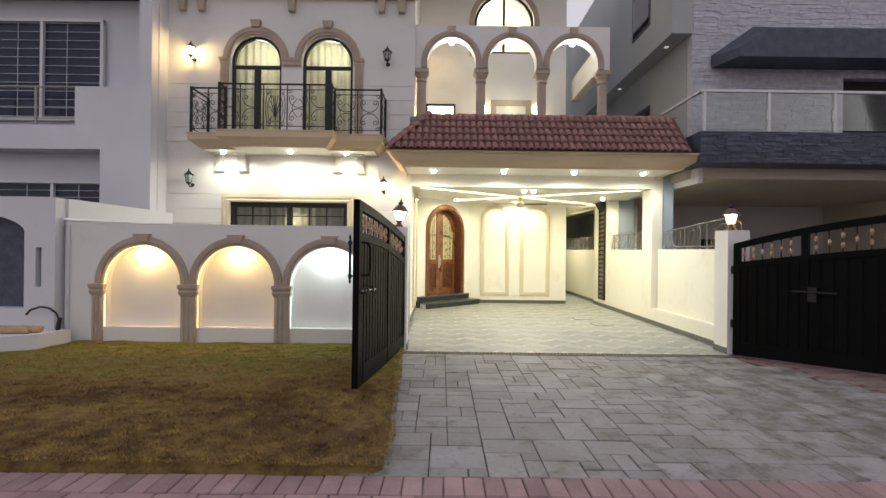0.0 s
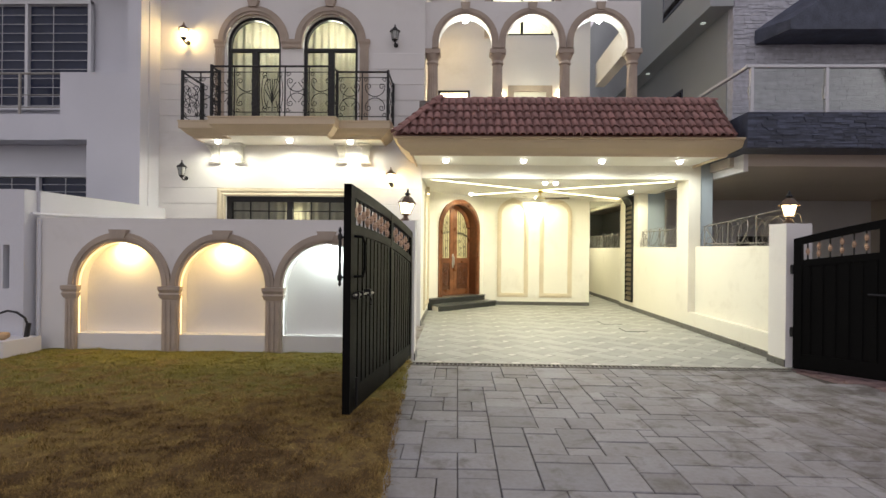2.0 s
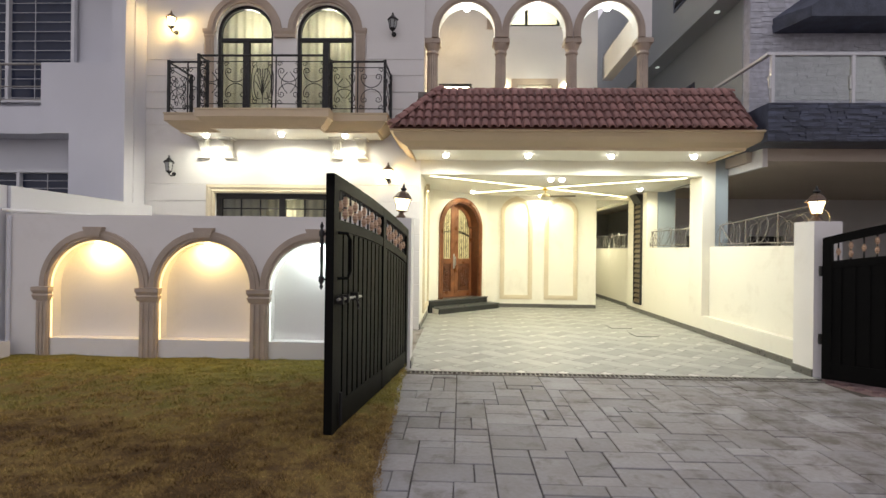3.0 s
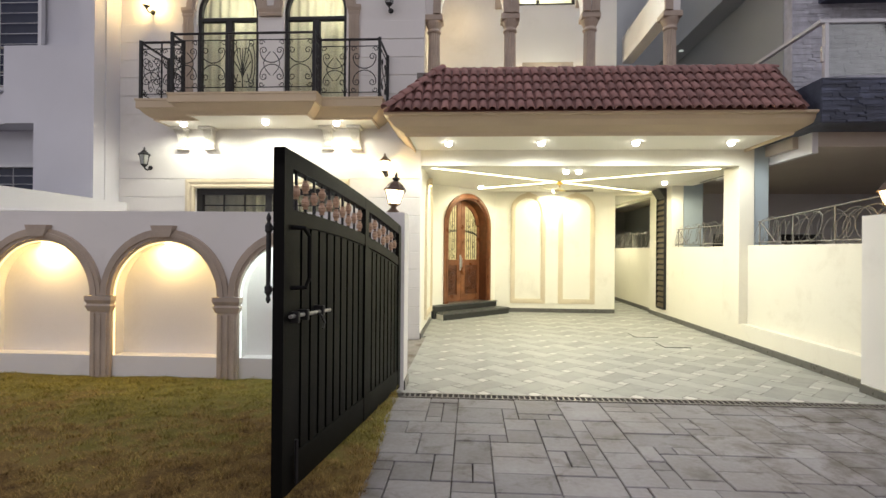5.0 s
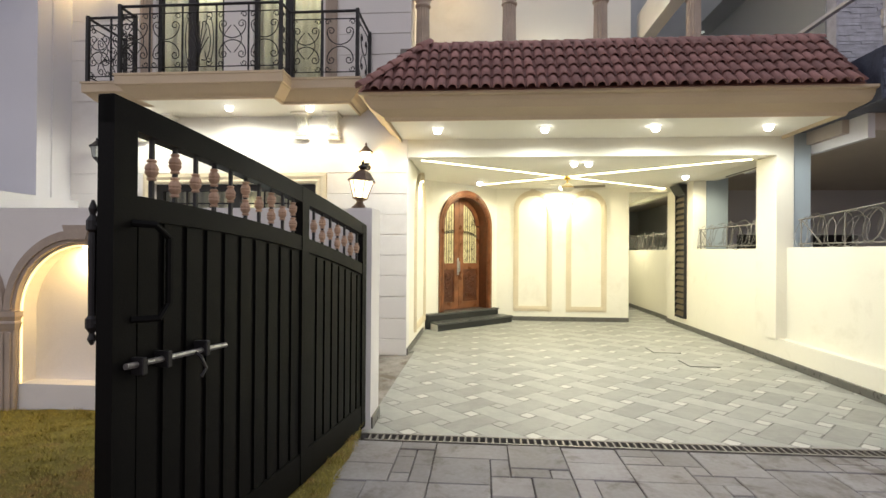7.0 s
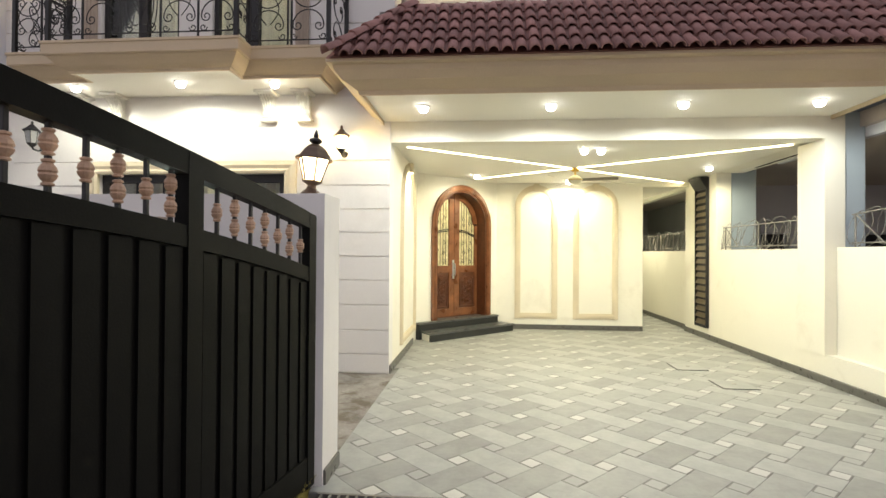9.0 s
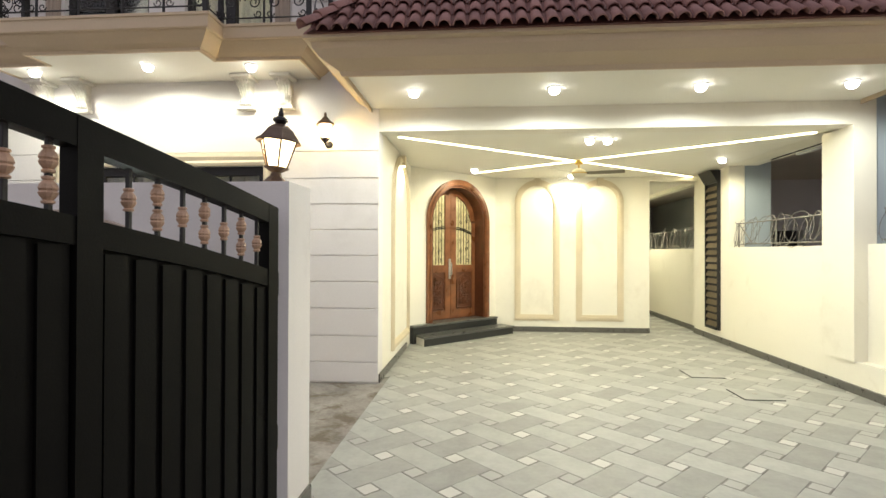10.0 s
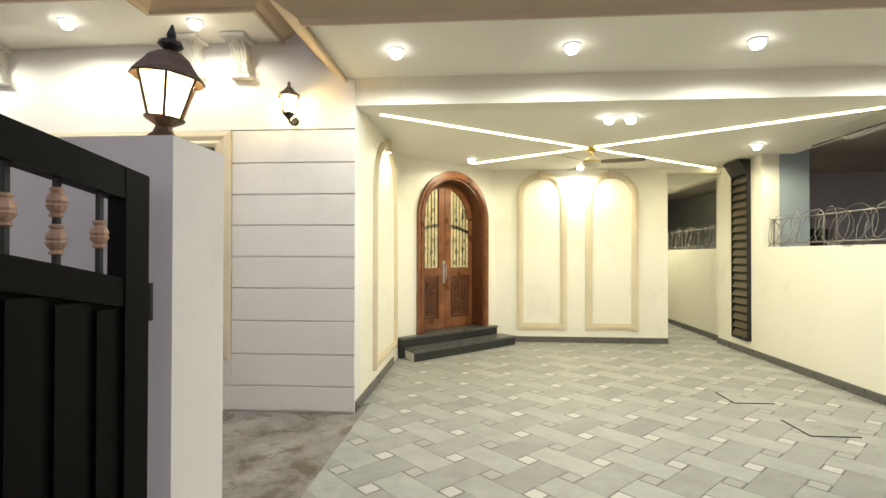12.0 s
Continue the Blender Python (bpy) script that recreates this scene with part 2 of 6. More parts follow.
M_DARKROOM = material("dim_interior", (0.10, 0.095, 0.09), 0.8, vary=0.2, scale=1, fine=20, bump=0)
M_NWHITE = material("neighbour_white", (0.66, 0.66, 0.70), 0.7, vary=0.08, scale=0.7, fine=70, bump=0.1)
M_NGREY = material("neighbour_grey", (0.40, 0.42, 0.42), 0.75, vary=0.1, scale=0.7, fine=70, bump=0.1)
M_NBEIGE = material("neighbour_beige", (0.47, 0.42, 0.38), 0.75, vary=0.12, scale=0.7, fine=70, bump=0.1)
M_NBLUE = material("neighbour_column_paint", (0.36, 0.42, 0.47), 0.7, vary=0.1, scale=1, fine=70, bump=0.1)
M_SLATE = material("dark_slate", (0.07, 0.08, 0.115), 0.6, vary=0.5, scale=5, fine=40, bump=0.8)
M_SLATEP = material("dark_slate_strip", (0.072, 0.083, 0.125), 0.6, vary=0.4, scale=5, fine=40, bump=0.7, island=0.45)
M_LEDGE = material("pale_ledgestone", (0.55, 0.55, 0.60), 0.85, vary=0.22, scale=9, fine=50, bump=0.7, island=0.10)
M_ALU = material("white_aluminium", (0.62, 0.62, 0.64), 0.45, 0.2, vary=0.06, scale=4, fine=80, bump=0.02)
M_LOUVRE = material("bronze_louvre", (0.25, 0.195, 0.125), 0.5, 0.2, vary=0.2, scale=6, fine=80, bump=0.1)
M_POLE = material("raw_timber", (0.48, 0.34, 0.20), 0.75, vary=0.25, scale=8, fine=70, bump=0.3)
M_RUBBER = material("black_rubber", (0.015, 0.015, 0.016), 0.5, vary=0.2, scale=10, fine=80, bump=0.05)
M_PLASTIC = material("ivory_plastic", (0.70, 0.66, 0.52), 0.4, vary=0.05, scale=10, fine=80, bump=0.02)
M_BRASS = material("brass", (0.72, 0.50, 0.14), 0.3, 0.9, vary=0.1, scale=10, fine=80, bump=0.03)
M_GRASS = lawn_material("dry_grass", 2.0, 0.42)
# near-black colour puts in the shade inside gaps, slits and windows
M_VOID = material("painted_opening_shade", (0.014, 0.014, 0.016), 0.8, vary=0.2, scale=1, fine=20, bump=0)
# opaque dark pane; its blue stands in for the reflected sky
M_DARKGL = material("dark_glass_sky_tint", (0.030, 0.037, 0.068), 0.10, vary=0.3, scale=1.2, fine=6, bump=0, spec=0.25)
# ivory blades coloured grey-brown, with their undersides' shade put in
M_BLADE = material("shaded_fan_blade", (0.26, 0.235, 0.19), 0.5, vary=0.1, scale=6, fine=60, bump=0.02)
M_DIMB = material("dim_lens", (1, 1, 1), emit=((0.9, 1.0, 0.9), 0.35))
M_GLASS = glass_material("window_glass")
M_GLASSD = glass_material("tinted_glass", (0.30, 0.33, 0.38))
M_BULB = material("downlight_lens", (1, 1, 1), emit=((1.0, 0.98, 0.90), 17))
M_WGLOW = material("warm_lens_and_pane", (1, 1, 1), emit=((1.0, 0.80, 0.45), 18))
M_CBULB = material("cool_lens", (1, 1, 1), emit=((0.92, 1.0, 0.98), 30))
M_LED = material("led_strip", (1, 1, 1), emit=((1.0, 0.87, 0.50), LED))
M_TAPEW = material("warm_led_tape", (1, 1, 1), emit=((1.0, 0.66, 0.22), 2.2))
M_TAPEC = material("cool_led_tape", (1, 1, 1), emit=((0.88, 1.0, 0.96), 1.3))
M_LANT = material("lantern_glass", (1, 1, 1), emit=((1.0, 0.80, 0.46), 6.0))
M_CLEARL = material("frosted_lantern_glass", (0.35, 0.36, 0.36), 0.3, vary=0.1, scale=10, fine=60, bump=0.05)
M_GOLDGL = material("amber_textured_glass", (0.66, 0.58, 0.34), 0.25, vary=0.35, scale=14, fine=90, bump=0.5)

# ---- builders ----
BASE = {}


def thing(name, at, label, category, group="", kind=""):
    ob = new(name)
    ob.location = at
    BASE[ob.name] = Vector(at)
    return tagged(ob, label, category, group, kind)


def part(name, bm, mat, parent=None, label="", m=None, smooth=False):
    """One mesh object; its geometry is given in world coordinates (after m, if given)."""
    if m is not None:
        bmesh.ops.transform(bm, matrix=m, verts=bm.verts)
    off = BASE.get(parent.name, Vector()) if parent else Vector()
    if off.length:
        bmesh.ops.translate(bm, vec=-off, verts=bm.verts)
    bmesh.ops.recalc_face_normals(bm, faces=bm.faces)
    me = bpy.data.meshes.new(name)
    bm.to_mesh(me)
    bm.free()
    if smooth:
        for p in me.polygons:
            p.use_smooth = True
    for one in mat if isinstance(mat, (list, tuple)) else [mat]:
        me.materials.append(one)
    ob = new(name, me)
    if parent:
        ob.parent = parent
        BASE[ob.name] = off
    if label:
        ob["label"] = label
    return ob


def structure(name, bm, mat, label, category, m=None):
    return tagged(part(name, bm, mat, None, m=m), label, category, kind="structure")


def B():
    return bmesh.new()


def box(bm, x0, x1, y0, y1, z0, z1, mi=0):
    v = [bm.verts.new(p) for p in ((x0, y0, z0), (x1, y0, z0), (x1, y1, z0), (x0, y1, z0), (x0, y0, z1), (x1, y0, z1), (x1, y1, z1), (x0, y1, z1))]
    for f in ((0, 3, 2, 1), (4, 5, 6, 7), (0, 1, 5, 4), (1, 2, 6, 5), (2, 3, 7, 6), (3, 0, 4, 7)):
        bm.faces.new([v[i] for i in f]).material_index = mi
    return bm


def bbox(x0, x1, y0, y1, z0, z1, bevel=0.008):
    bm = box(B(), x0, x1, y0, y1, z0, z1)
    if bevel:
        bmesh.ops.bevel(bm, geom=bm.edges[:], offset=bevel, segments=1, affect="EDGES")
    return bm


def prism(bm, pts, y0, y1):
    """A polygon of (x, z) drawn out from y0 to y1."""
    a = [bm.verts.new((x, y0, z)) for x, z in pts]
    b = [bm.verts.new((x, y1, z)) for x, z in pts]
    bm.faces.new(a)
    bm.faces.new(b[::-1])
    for i in range(len(pts)):
        j = (i + 1) % len(pts)
        bm.faces.new((a[j], a[i], b[i], b[j]))
    return bm


def slab(bm, pts, z0, z1):
    """A polygon of (x, y) drawn up from z0 to z1."""
    a = [bm.verts.new((x, y, z0)) for x, y in pts]
    b = [bm.verts.new((x, y, z1)) for x, y in pts]
    bm.faces.new(a[::-1])
    bm.faces.new(b)
    for i in range(len(pts)):
        j = (i + 1) % len(pts)
        bm.faces.new((a[i], a[j], b[j], b[i]))
    return bm


def arc(xc, zc, r, n=20, a0=180, a1=0, rz=None):
    return [(xc + r * math.cos(radians(a0 + (a1 - a0) * i / n)), zc + (rz or r) * math.sin(radians(a0 + (a1 - a0) * i / n))) for i in range(n + 1)]


def arched_wall(bm, x0, x1, z0, z1, y0, y1, openings):
    """A wall with arched openings (centre, half width, sill, spring, rise)."""
    left = x0
    for xc, h, zb, zs, rise in openings:
        box(bm, left, xc - h, y0, y1, z0, z1)
        if zb > z0:
            box(bm, xc - h, xc + h, y0, y1, z0, zb)
        if rise:
            pts = arc(xc, zs, h, 24, rz=rise)
            for (xa, za), (xb, zc) in zip(pts, pts[1:]):
                prism(bm, [(xa, za), (xb, zc), (xb, z1), (xa, z1)], y0, y1)
        else:
            box(bm, xc - h, xc + h, y0, y1, zs, z1)
        left = xc + h
    box(bm, left, x1, y0, y1, z0, z1)
    bmesh.ops.remove_doubles(bm, verts=bm.verts, dist=0.0004)
    return bm


def band(bm, xc, zs, r0, r1, y0, y1, leg=None, n=24, rise0=None, rise1=None):
    """An arched moulding between two radii, with legs down to leg if given."""
    a, b = arc(xc, zs, r0, n, rz=rise0), arc(xc, zs, r1, n, rz=rise1)
    if leg is not None:
        a, b = [(a[0][0], leg)] + a + [(a[-1][0], leg)], [(b[0][0], leg)] + b + [(b[-1][0], leg)]
    rings = [[bm.verts.new((x, y, z)) for x, z in pts] for pts, y in ((a, y0), (b, y0), (b, y1), (a, y1))]
    for i in range(len(a) - 1):
        for k in range(4):
            q = (k + 1) % 4
            bm.faces.new((rings[k][i], rings[k][i + 1], rings[q][i + 1], rings[q][i]))
    for i in (0, -1):
        bm.faces.new([r[i] for r in rings])
    return bm


def tube(bm, pts, r, sides=6, cap=True):
    pts = [Vector(p) for p in pts]
    rings, up = [], None
    for i, p in enumerate(pts):
        d = (pts[min(i + 1, len(pts) - 1)] - pts[max(i - 1, 0)]).normalized()
        if up is None or abs(up.dot(d)) > 0.95:
            up = Vector((0, 0, 1)) if abs(d.z) < 0.9 else Vector((1, 0, 0))
        s = d.cross(up).normalized()
        up = s.cross(d).normalized()
        k = r[i] if isinstance(r, (list, tuple)) else r
        rings.append([bm.verts.new(p + k * (math.cos(math.tau * j / sides) * s + math.sin(math.tau * j / sides) * up)) for j in range(sides)])
    for a, b in zip(rings, rings[1:]):
        for j in range(sides):
            bm.faces.new((a[j], a[(j + 1) % sides], b[(j + 1) % sides], b[j]))
    if cap:
        bm.faces.new(rings[0][::-1])
        bm.faces.new(rings[-1])
    return bm


def lathe(bm, x, y, prof, sides=12):
    """A turned shape from (radius, z) pairs."""
    rings = [[bm.verts.new((x + r * math.cos(math.tau * j / sides), y + r * math.sin(math.tau * j / sides), z)) for j in range(sides)] for r, z in prof]
    for a, b in zip(rings, rings[1:]):
        for j in range(sides):
            bm.faces.new((a[j], a[(j + 1) % sides], b[(j + 1) % sides], b[j]))
    bm.faces.new(rings[0][::-1])
    bm.faces.new(rings[-1])
    return bm


def sweep(bm, path, prof, closed=False):
    """A profile of (out, z) carried along a plan path of (x, y); out is to the path's right."""
    P = [Vector(p) for p in path]
    n, rings = len(P), []
    for i in range(n):
        a = (P[i] - P[i - 1]).normalized() if i or closed else (P[1] - P[0]).normalized()
        b = (P[(i + 1) % n] - P[i]).normalized() if i < n - 1 or closed else a
        na, nb = Vector((a.y, -a.x)), Vector((b.y, -b.x))
        m = (na + nb).normalized()
        m = m / max(0.3, m.dot(na))
        rings.append([bm.verts.new((P[i].x + m.x * o, P[i].y + m.y * o, z)) for o, z in prof])
    k = len(prof)
    for i in range(n if closed else n - 1):
        a, b = rings[i], rings[(i + 1) % n]
        for j in range(k):
            bm.faces.new((a[j], b[j], b[(j + 1) % k], a[(j + 1) % k]))
    if not closed:
        bm.faces.new(rings[0][::-1])
        bm.faces.new(rings[-1])
    return bm


def spiral(cx, cz, r, turns, start, hand=1, n=18, end=0.25):
    return [(cx + r * (1 - (1 - end) * i / n) * math.cos(radians(start) + hand * math.tau * turns * i / n), cz + r * (1 - (1 - end) * i / n) * math.sin(radians(start) + hand * math.tau * turns * i / n)) for i in range(n + 1)]

# ---- ground ----
structure("ground", box(B(), -300, 300, -300, 300, -0.30, -0.12), M_ASPH, "dark street ground reaching the horizon", "ground")
structure("pavement", box(B(), -40, 40, -3.0, 3.56, -0.12, -0.035), M_BRICKI, "pinkish brick street pavement beside the lawn", "pavement")
structure("driveway", slab(B(), [(-0.60, 3.56), (5.4, 3.56), (4.36, 7.47), (-0.60, 7.47)], -0.12, -0.035), M_PBED, "driveway bed between grey stone pavers", "driveway")
structure("verge", slab(B(), [(5.41, 3.56), (14, 3.56), (14, 7.70), (4.37, 7.70), (4.37, 7.47)], -0.12, -0.03), M_BRICKI, "pinkish brick verge beside the driveway", "pavement")
structure("yard_floor", box(B(), -5.70, -0.58, 8.03, 10.70, -0.12, -0.012), M_CONC, "stained rough concrete yard floor", "floor")
carport_floor = structure("floor", slab(B(), [(-0.58, 7.62), (4.66, 7.62), (4.66, 22), (3.60, 22), (3.60, 14.62), (0.7, 14.62), (-0.66, 13.25), (-0.66, 10.70), (-0.58, 10.70)], -0.12, -0.012), M_GROUT, "carport floor bed with dark grout", "floor")

# ---- boundary wall with lit niches ----
NICHES = [(-4.49, 0.585, 0.30, 0.93, 0.60), (-3.09, 0.585, 0.30, 0.93, 0.60), (-1.69, 0.585, 0.30, 0.93, 0.60)]
bm = arched_wall(B(), -5.66, -0.52, -0.1, 1.855, 7.70, 7.87, NICHES)
box(bm, -5.66, -0.52, 7.87, 8.03, -0.1, 1.855)
boundary = structure("wall_boundary", bm, M_WHITE, "white painted boundary wall with three arched niches", "wall")
for xc, h, zb, zs, rise in NICHES:
    t = thing("niche_trim", (xc, 7.68, 1.5), "carved greyish stone arch moulding round a lit wall niche", "arch trim", "niche arches")
    part("arch", band(B(), xc, zs + 0.02, h, h + 0.115, 7.655, 7.70, rise0=rise, rise1=rise + 0.115), M_TRIM, t)
    part("bead", band(B(), xc, zs + 0.02, h + 0.035, h + 0.075, 7.64, 7.656, rise0=rise + 0.035, rise1=rise + 0.075), M_TRIM, t)
    part("keystone", prism(B(), [(xc - 0.085, 1.575), (xc + 0.085, 1.575), (xc + 0.125, 1.70), (xc - 0.125, 1.70)], 7.62, 7.70), M_TRIM, t)
    strip = thing("led_strip", (xc, 7.72, zb), "thin glowing LED strip inside the edge of a niche", "light strip", "niche strips")
    part("tape", band(B(), xc, zs, h - 0.010, h - 0.001, 7.712, 7.722, leg=zb + 0.004, rise0=rise - 0.010, rise1=rise - 0.001), M_TAPEC if xc > -2 else M_TAPEW, strip)
    lamp = thing("niche_lamp", (xc, 7.76, 1.53), "small recessed spotlight at the top of a niche", "lamp", "niche lamps")
    part("lens", lathe(B(), xc, 7.76, [(0.035, 1.50), (0.04, 1.528)]), M_CBULB if xc > -2 else M_WGLOW, lamp)


def wall_pilaster(xc, w):
    t = thing("pilaster", (xc, 7.70, 0), "greyish stone pilaster with stepped capital on the white wall", "pilaster", "boundary pilasters")
    part("shaft", bbox(xc - w / 2, xc + w / 2, 7.655, 7.70, -0.05, 0.80, 0.01), M_TRIM, t)
    for k in (-1, 0, 1):
        part("flute", bbox(xc + k * w * 0.3 - 0.018, xc + k * w * 0.3 + 0.018, 7.643, 7.656, 0.02, 0.76, 0.006), M_TRIM, t)
    cap = B()
    sweep(cap, [(xc - w / 2, 7.70), (xc - w / 2, 7.655), (xc + w / 2, 7.655), (xc + w / 2, 7.70)][::-1], [(0, 0.78), (-0.01, 0.78), (-0.03, 0.84), (-0.015, 0.86), (-0.035, 0.90), (-0.035, 0.945), (0, 0.945)])
    part("capital", cap, M_TRIM, t)
    part("capital_core", box(B(), xc - w / 2 + 0.002, xc + w / 2 - 0.002, 7.66, 7.70, 0.80, 0.94), M_TRIM, t)


wall_pilaster(-5.15, 0.16)
wall_pilaster(-3.79, 0.23)
wall_pilaster(-2.39, 0.23)
wall_pilaster(-1.02, 0.20)

# ---- right boundary: gate pillar and low wall ----
bm = box(B(), 4.31, 4.64, 7.70, 8.06, -0.1, 1.865)
structure("gate_pillar", bm, M_WHITE, "white painted square gate pillar", "pillar")
bm = box(B(), 4.55, 4.75, 8.06, 10.70, -0.1, 1.58)
box(bm, 4.44, 4.55, 8.06, 11.20, -0.1, 0.34)
structure("wall_side", bm, M_CREAM, "low cream side wall with a plinth ledge", "wall")
swap = Matrix(((0, -1, 0, 4.70), (1, 0, 0, 0), (0, 0, 1, 0), (0, 0, 0, 1)))
bm = arched_wall(B(), 11.20, 14.75, -0.1, 2.8785, 0.02, 0.26, [(12.325, 1.115, 1.57, 2.876, 0)])
structure("wall_right", bm, M_CREAM, "cream carport side wall with an open gap above a parapet", "wall", m=swap)
bm = arched_wall(B(), 14.75, 20.0, -0.1, 2.8785, 0, 0.15, [(17.12, 2.09, 1.565, 2.80, 0)])
structure("wall_right_passage", bm, M_CREAM, "cream passage wall with a long gap above a parapet", "wall", m=swap)
structure("pillar_carport", box(B(), 4.415, 4.64, 10.70, 11.20, 0.33, 2.845), M_CREAM, "cream carport pillar under the front beam", "pillar")

# ---- house: ground floor ----
LEFT = -5.80
bm = B()
arched_wall(bm, LEFT, -0.66, -0.1, 3.40, 10.70, 10.92, [(-3.235, 1.24, 0.62, 2.47, 0)])
arched_wall(bm, LEFT, -0.62, 3.40, 6.95, 10.70, 10.92, [(-3.95, 0.53, 3.76, 5.44, 0.53), (-2.45, 0.53, 3.76, 5.44, 0.53)])
front = structure("wall_front", bm, M_WHITE, "white painted house front with horizontal grooves", "wall")
structure("wall_left_carport", box(B(), -0.90, -0.66, 10.92, 13.5, -0.1, 2.95), M_CREAM, "cream carport wall with an arched moulding", "wall")
box_back = box(B(), 0.70, 3.58, 14.60, 14.85, -0.1, 2.95)
structure("wall_back_carport", box_back, M_CREAM, "cream carport back wall with two arched panels", "wall")
structure("wall_passage", box(B(), 3.34, 3.58, 14.85, 22, -0.1, 2.95), M_CREAM, "cream passage wall", "wall")
structure("wall_passage_end", box(B(), 3.34, 5.0, 22, 22.2, -0.1, 2.95), M_CREAM, "cream wall closing the passage", "wall")
structure("lintel_passage", box(B(), 3.58, 4.55, 14.60, 14.85, 2.80, 2.95), M_CREAM, "cream lintel over the passage opening", "beam")

# diagonal door wall: local x runs along the wall, local y into it
DOORM = Matrix.Translation((0.02, 13.87, 0)) @ Matrix.Rotation(radians(45), 4, "Z")
bm = arched_wall(B(), -1.02, 1.06, -0.1, 2.95, 0, 0.40, [(0.10, 0.65, 0.0, 2.02, 0.65)])
structure("wall_door", bm, M_CREAM, "cream diagonal wall around the arched front door", "wall", m=DOORM)

# ceilings, beam
# its run over the passage is added, to keep sky light out
bm = slab(B(), [(-0.90, 10.92), (4.895, 10.92), (4.895, 22.2), (3.34, 22.2), (3.34, 15.0), (-0.90, 15.0)], 2.88, 3.05)
structure("ceiling_carport", bm, M_CEIL, "off-white carport ceiling, carried over the passage to block sky light", "ceiling")
structure("beam_front", box(B(), -0.66, 4.64, 10.70, 10.92, 2.845, 3.40), M_CREAM, "cream carport front beam", "beam")
structure("soffit", box(B(), -0.735, 4.47, 9.535, 10.70, 3.10, 3.16), M_CEIL, "cream soffit under the tiled canopy", "ceiling")
structure("led_channel", box(B(), -3.18, 3.18, -0.026, 0.026, 2.872, 2.879), M_LED, "glowing warm LED line in the ceiling", "light strip", m=Matrix.Translation((2.07, 12.98, 0)) @ Matrix.Rotation(math.atan2(3.69, 5.10), 4, "Z"))
structure("led_channel", box(B(), -2.40, 2.40, -0.026, 0.026, 2.868, 2.8715), M_LED, "glowing warm LED line in the ceiling", "light strip", m=Matrix.Translation((2.375, 12.55, 0)) @ Matrix.Rotation(math.atan2(-2.7, 3.91), 4, "Z"))

# black strips under the ceiling paint the shade of a gap
for y0, y1 in ((11.72, 12.02), (12.05, 12.36), (12.40, 12.92)):
    structure("ceiling_slot_shade", box(B(), 4.79, 4.812, y0, y1, 2.872, 2.8795), M_VOID, "near-black strip painting the shade of a narrow gap along the ceiling edge", "gap")


def skirting(name, path):
    bm = sweep(B(), path, [(0, 0), (0.016, 0), (0.016, 0.085), (0.010, 0.094), (0, 0.094)])
    structure(name, bm, M_SKIRT, "dark granite skirting along the wall foot", "skirting")


skirting("baseboard_1", [(-0.66, 10.71), (-0.66, 12.75)])
skirting("baseboard_2", [(1.02, 14.60), (3.58, 14.60)])
skirting("baseboard_3", [(4.55, 20.0), (4.55, 14.751)])
skirting("baseboard_6", [(4.44, 14.75), (4.44, 8.07)])
skirting("baseboard_4", [(4.31, 8.06), (4.31, 7.70)])
skirting("baseboard_5", [(-0.52, 7.72), (-0.52, 8.03)])

# ---- upper house ----
COLS = [-0.48, 0.79, 2.10, 3.40]
ARCHES = [(0.155, 0.52, 4.1, 5.49, 0.54), (1.445, 0.52, 4.1, 5.49, 0.54), (2.75, 0.52, 4.1, 5.49, 0.54)]
bm = arched_wall(B(), -0.62, 3.52, 5.38, 6.29, 10.80, 11.04, [(c, h, 5.38, s, r) for c, h, _, s, r in ARCHES])
structure("wall_arcade", bm, M_WHITE, "white terrace arcade wall above columns", "wall")
bm = box(B(), -0.66, 4.56, 9.98, 13.2, 3.70, 4.12)
structure("terrace_floor", bm, M_CONC, "terrace floor slab behind the tiled canopy", "floor")
bm = box(B(), 3.30, 3.52, 11.04, 13.2, 5.40, 5.95)
structure("beam_terrace", bm, M_WHITE, "white terrace side beam", "beam")
bm = arched_wall(B(), -0.62, 3.13, 4.12, 8.9, 13.0, 13.25, [(1.53, 0.76, 6.57, 7.35, 0.76)])
structure("wall_terrace", bm, M_WHITE, "white terrace back wall with an arched window above", "wall")
structure("wall_upper_side", box(B(), -0.84, -0.62, 10.92, 13.25, 3.40, 8.9), M_WHITE, "white upper side wall facing the terrace", "wall")
bm = B()
sweep(bm, [(LEFT, 10.70), (-0.60, 10.70)], [(0, 6.75), (0.10, 6.75), (0.12, 6.82), (0.22, 6.86), (0.22, 6.92), (0.30, 6.98), (0.30, 7.10), (0, 7.10)])
structure("cornice", bm, M_TRIM, "brown stone cornice along the house front", "cornice")
structure("wall_attic", box(B(), LEFT, -0.62, 10.70, 10.92, 7.10, 8.9), M_WHITE, "white upper storey wall above the cornice", "wall")
structure("roof_slab", box(B(), LEFT, 3.13, 10.92, 20, 8.9, 9.1), M_CONC, "flat concrete roof slab", "roof")
structure("wall_east", box(B(), 3.0, 3.13, 13.25, 20, 3.40, 8.9), M_WHITE, "white side wall of the upper storey", "wall")

# canopy core and cornice under the tiles
bm = B()
v = [bm.verts.new(p) for p in ((-0.98, 9.22, 3.33), (4.50, 9.22, 3.33), (4.50, 9.98, 4.14), (-0.27, 9.98, 4.14), (-0.98, 10.70, 3.33), (4.50, 10.70, 3.33), (4.50, 10.70, 4.14), (-0.27, 10.70, 4.14))]
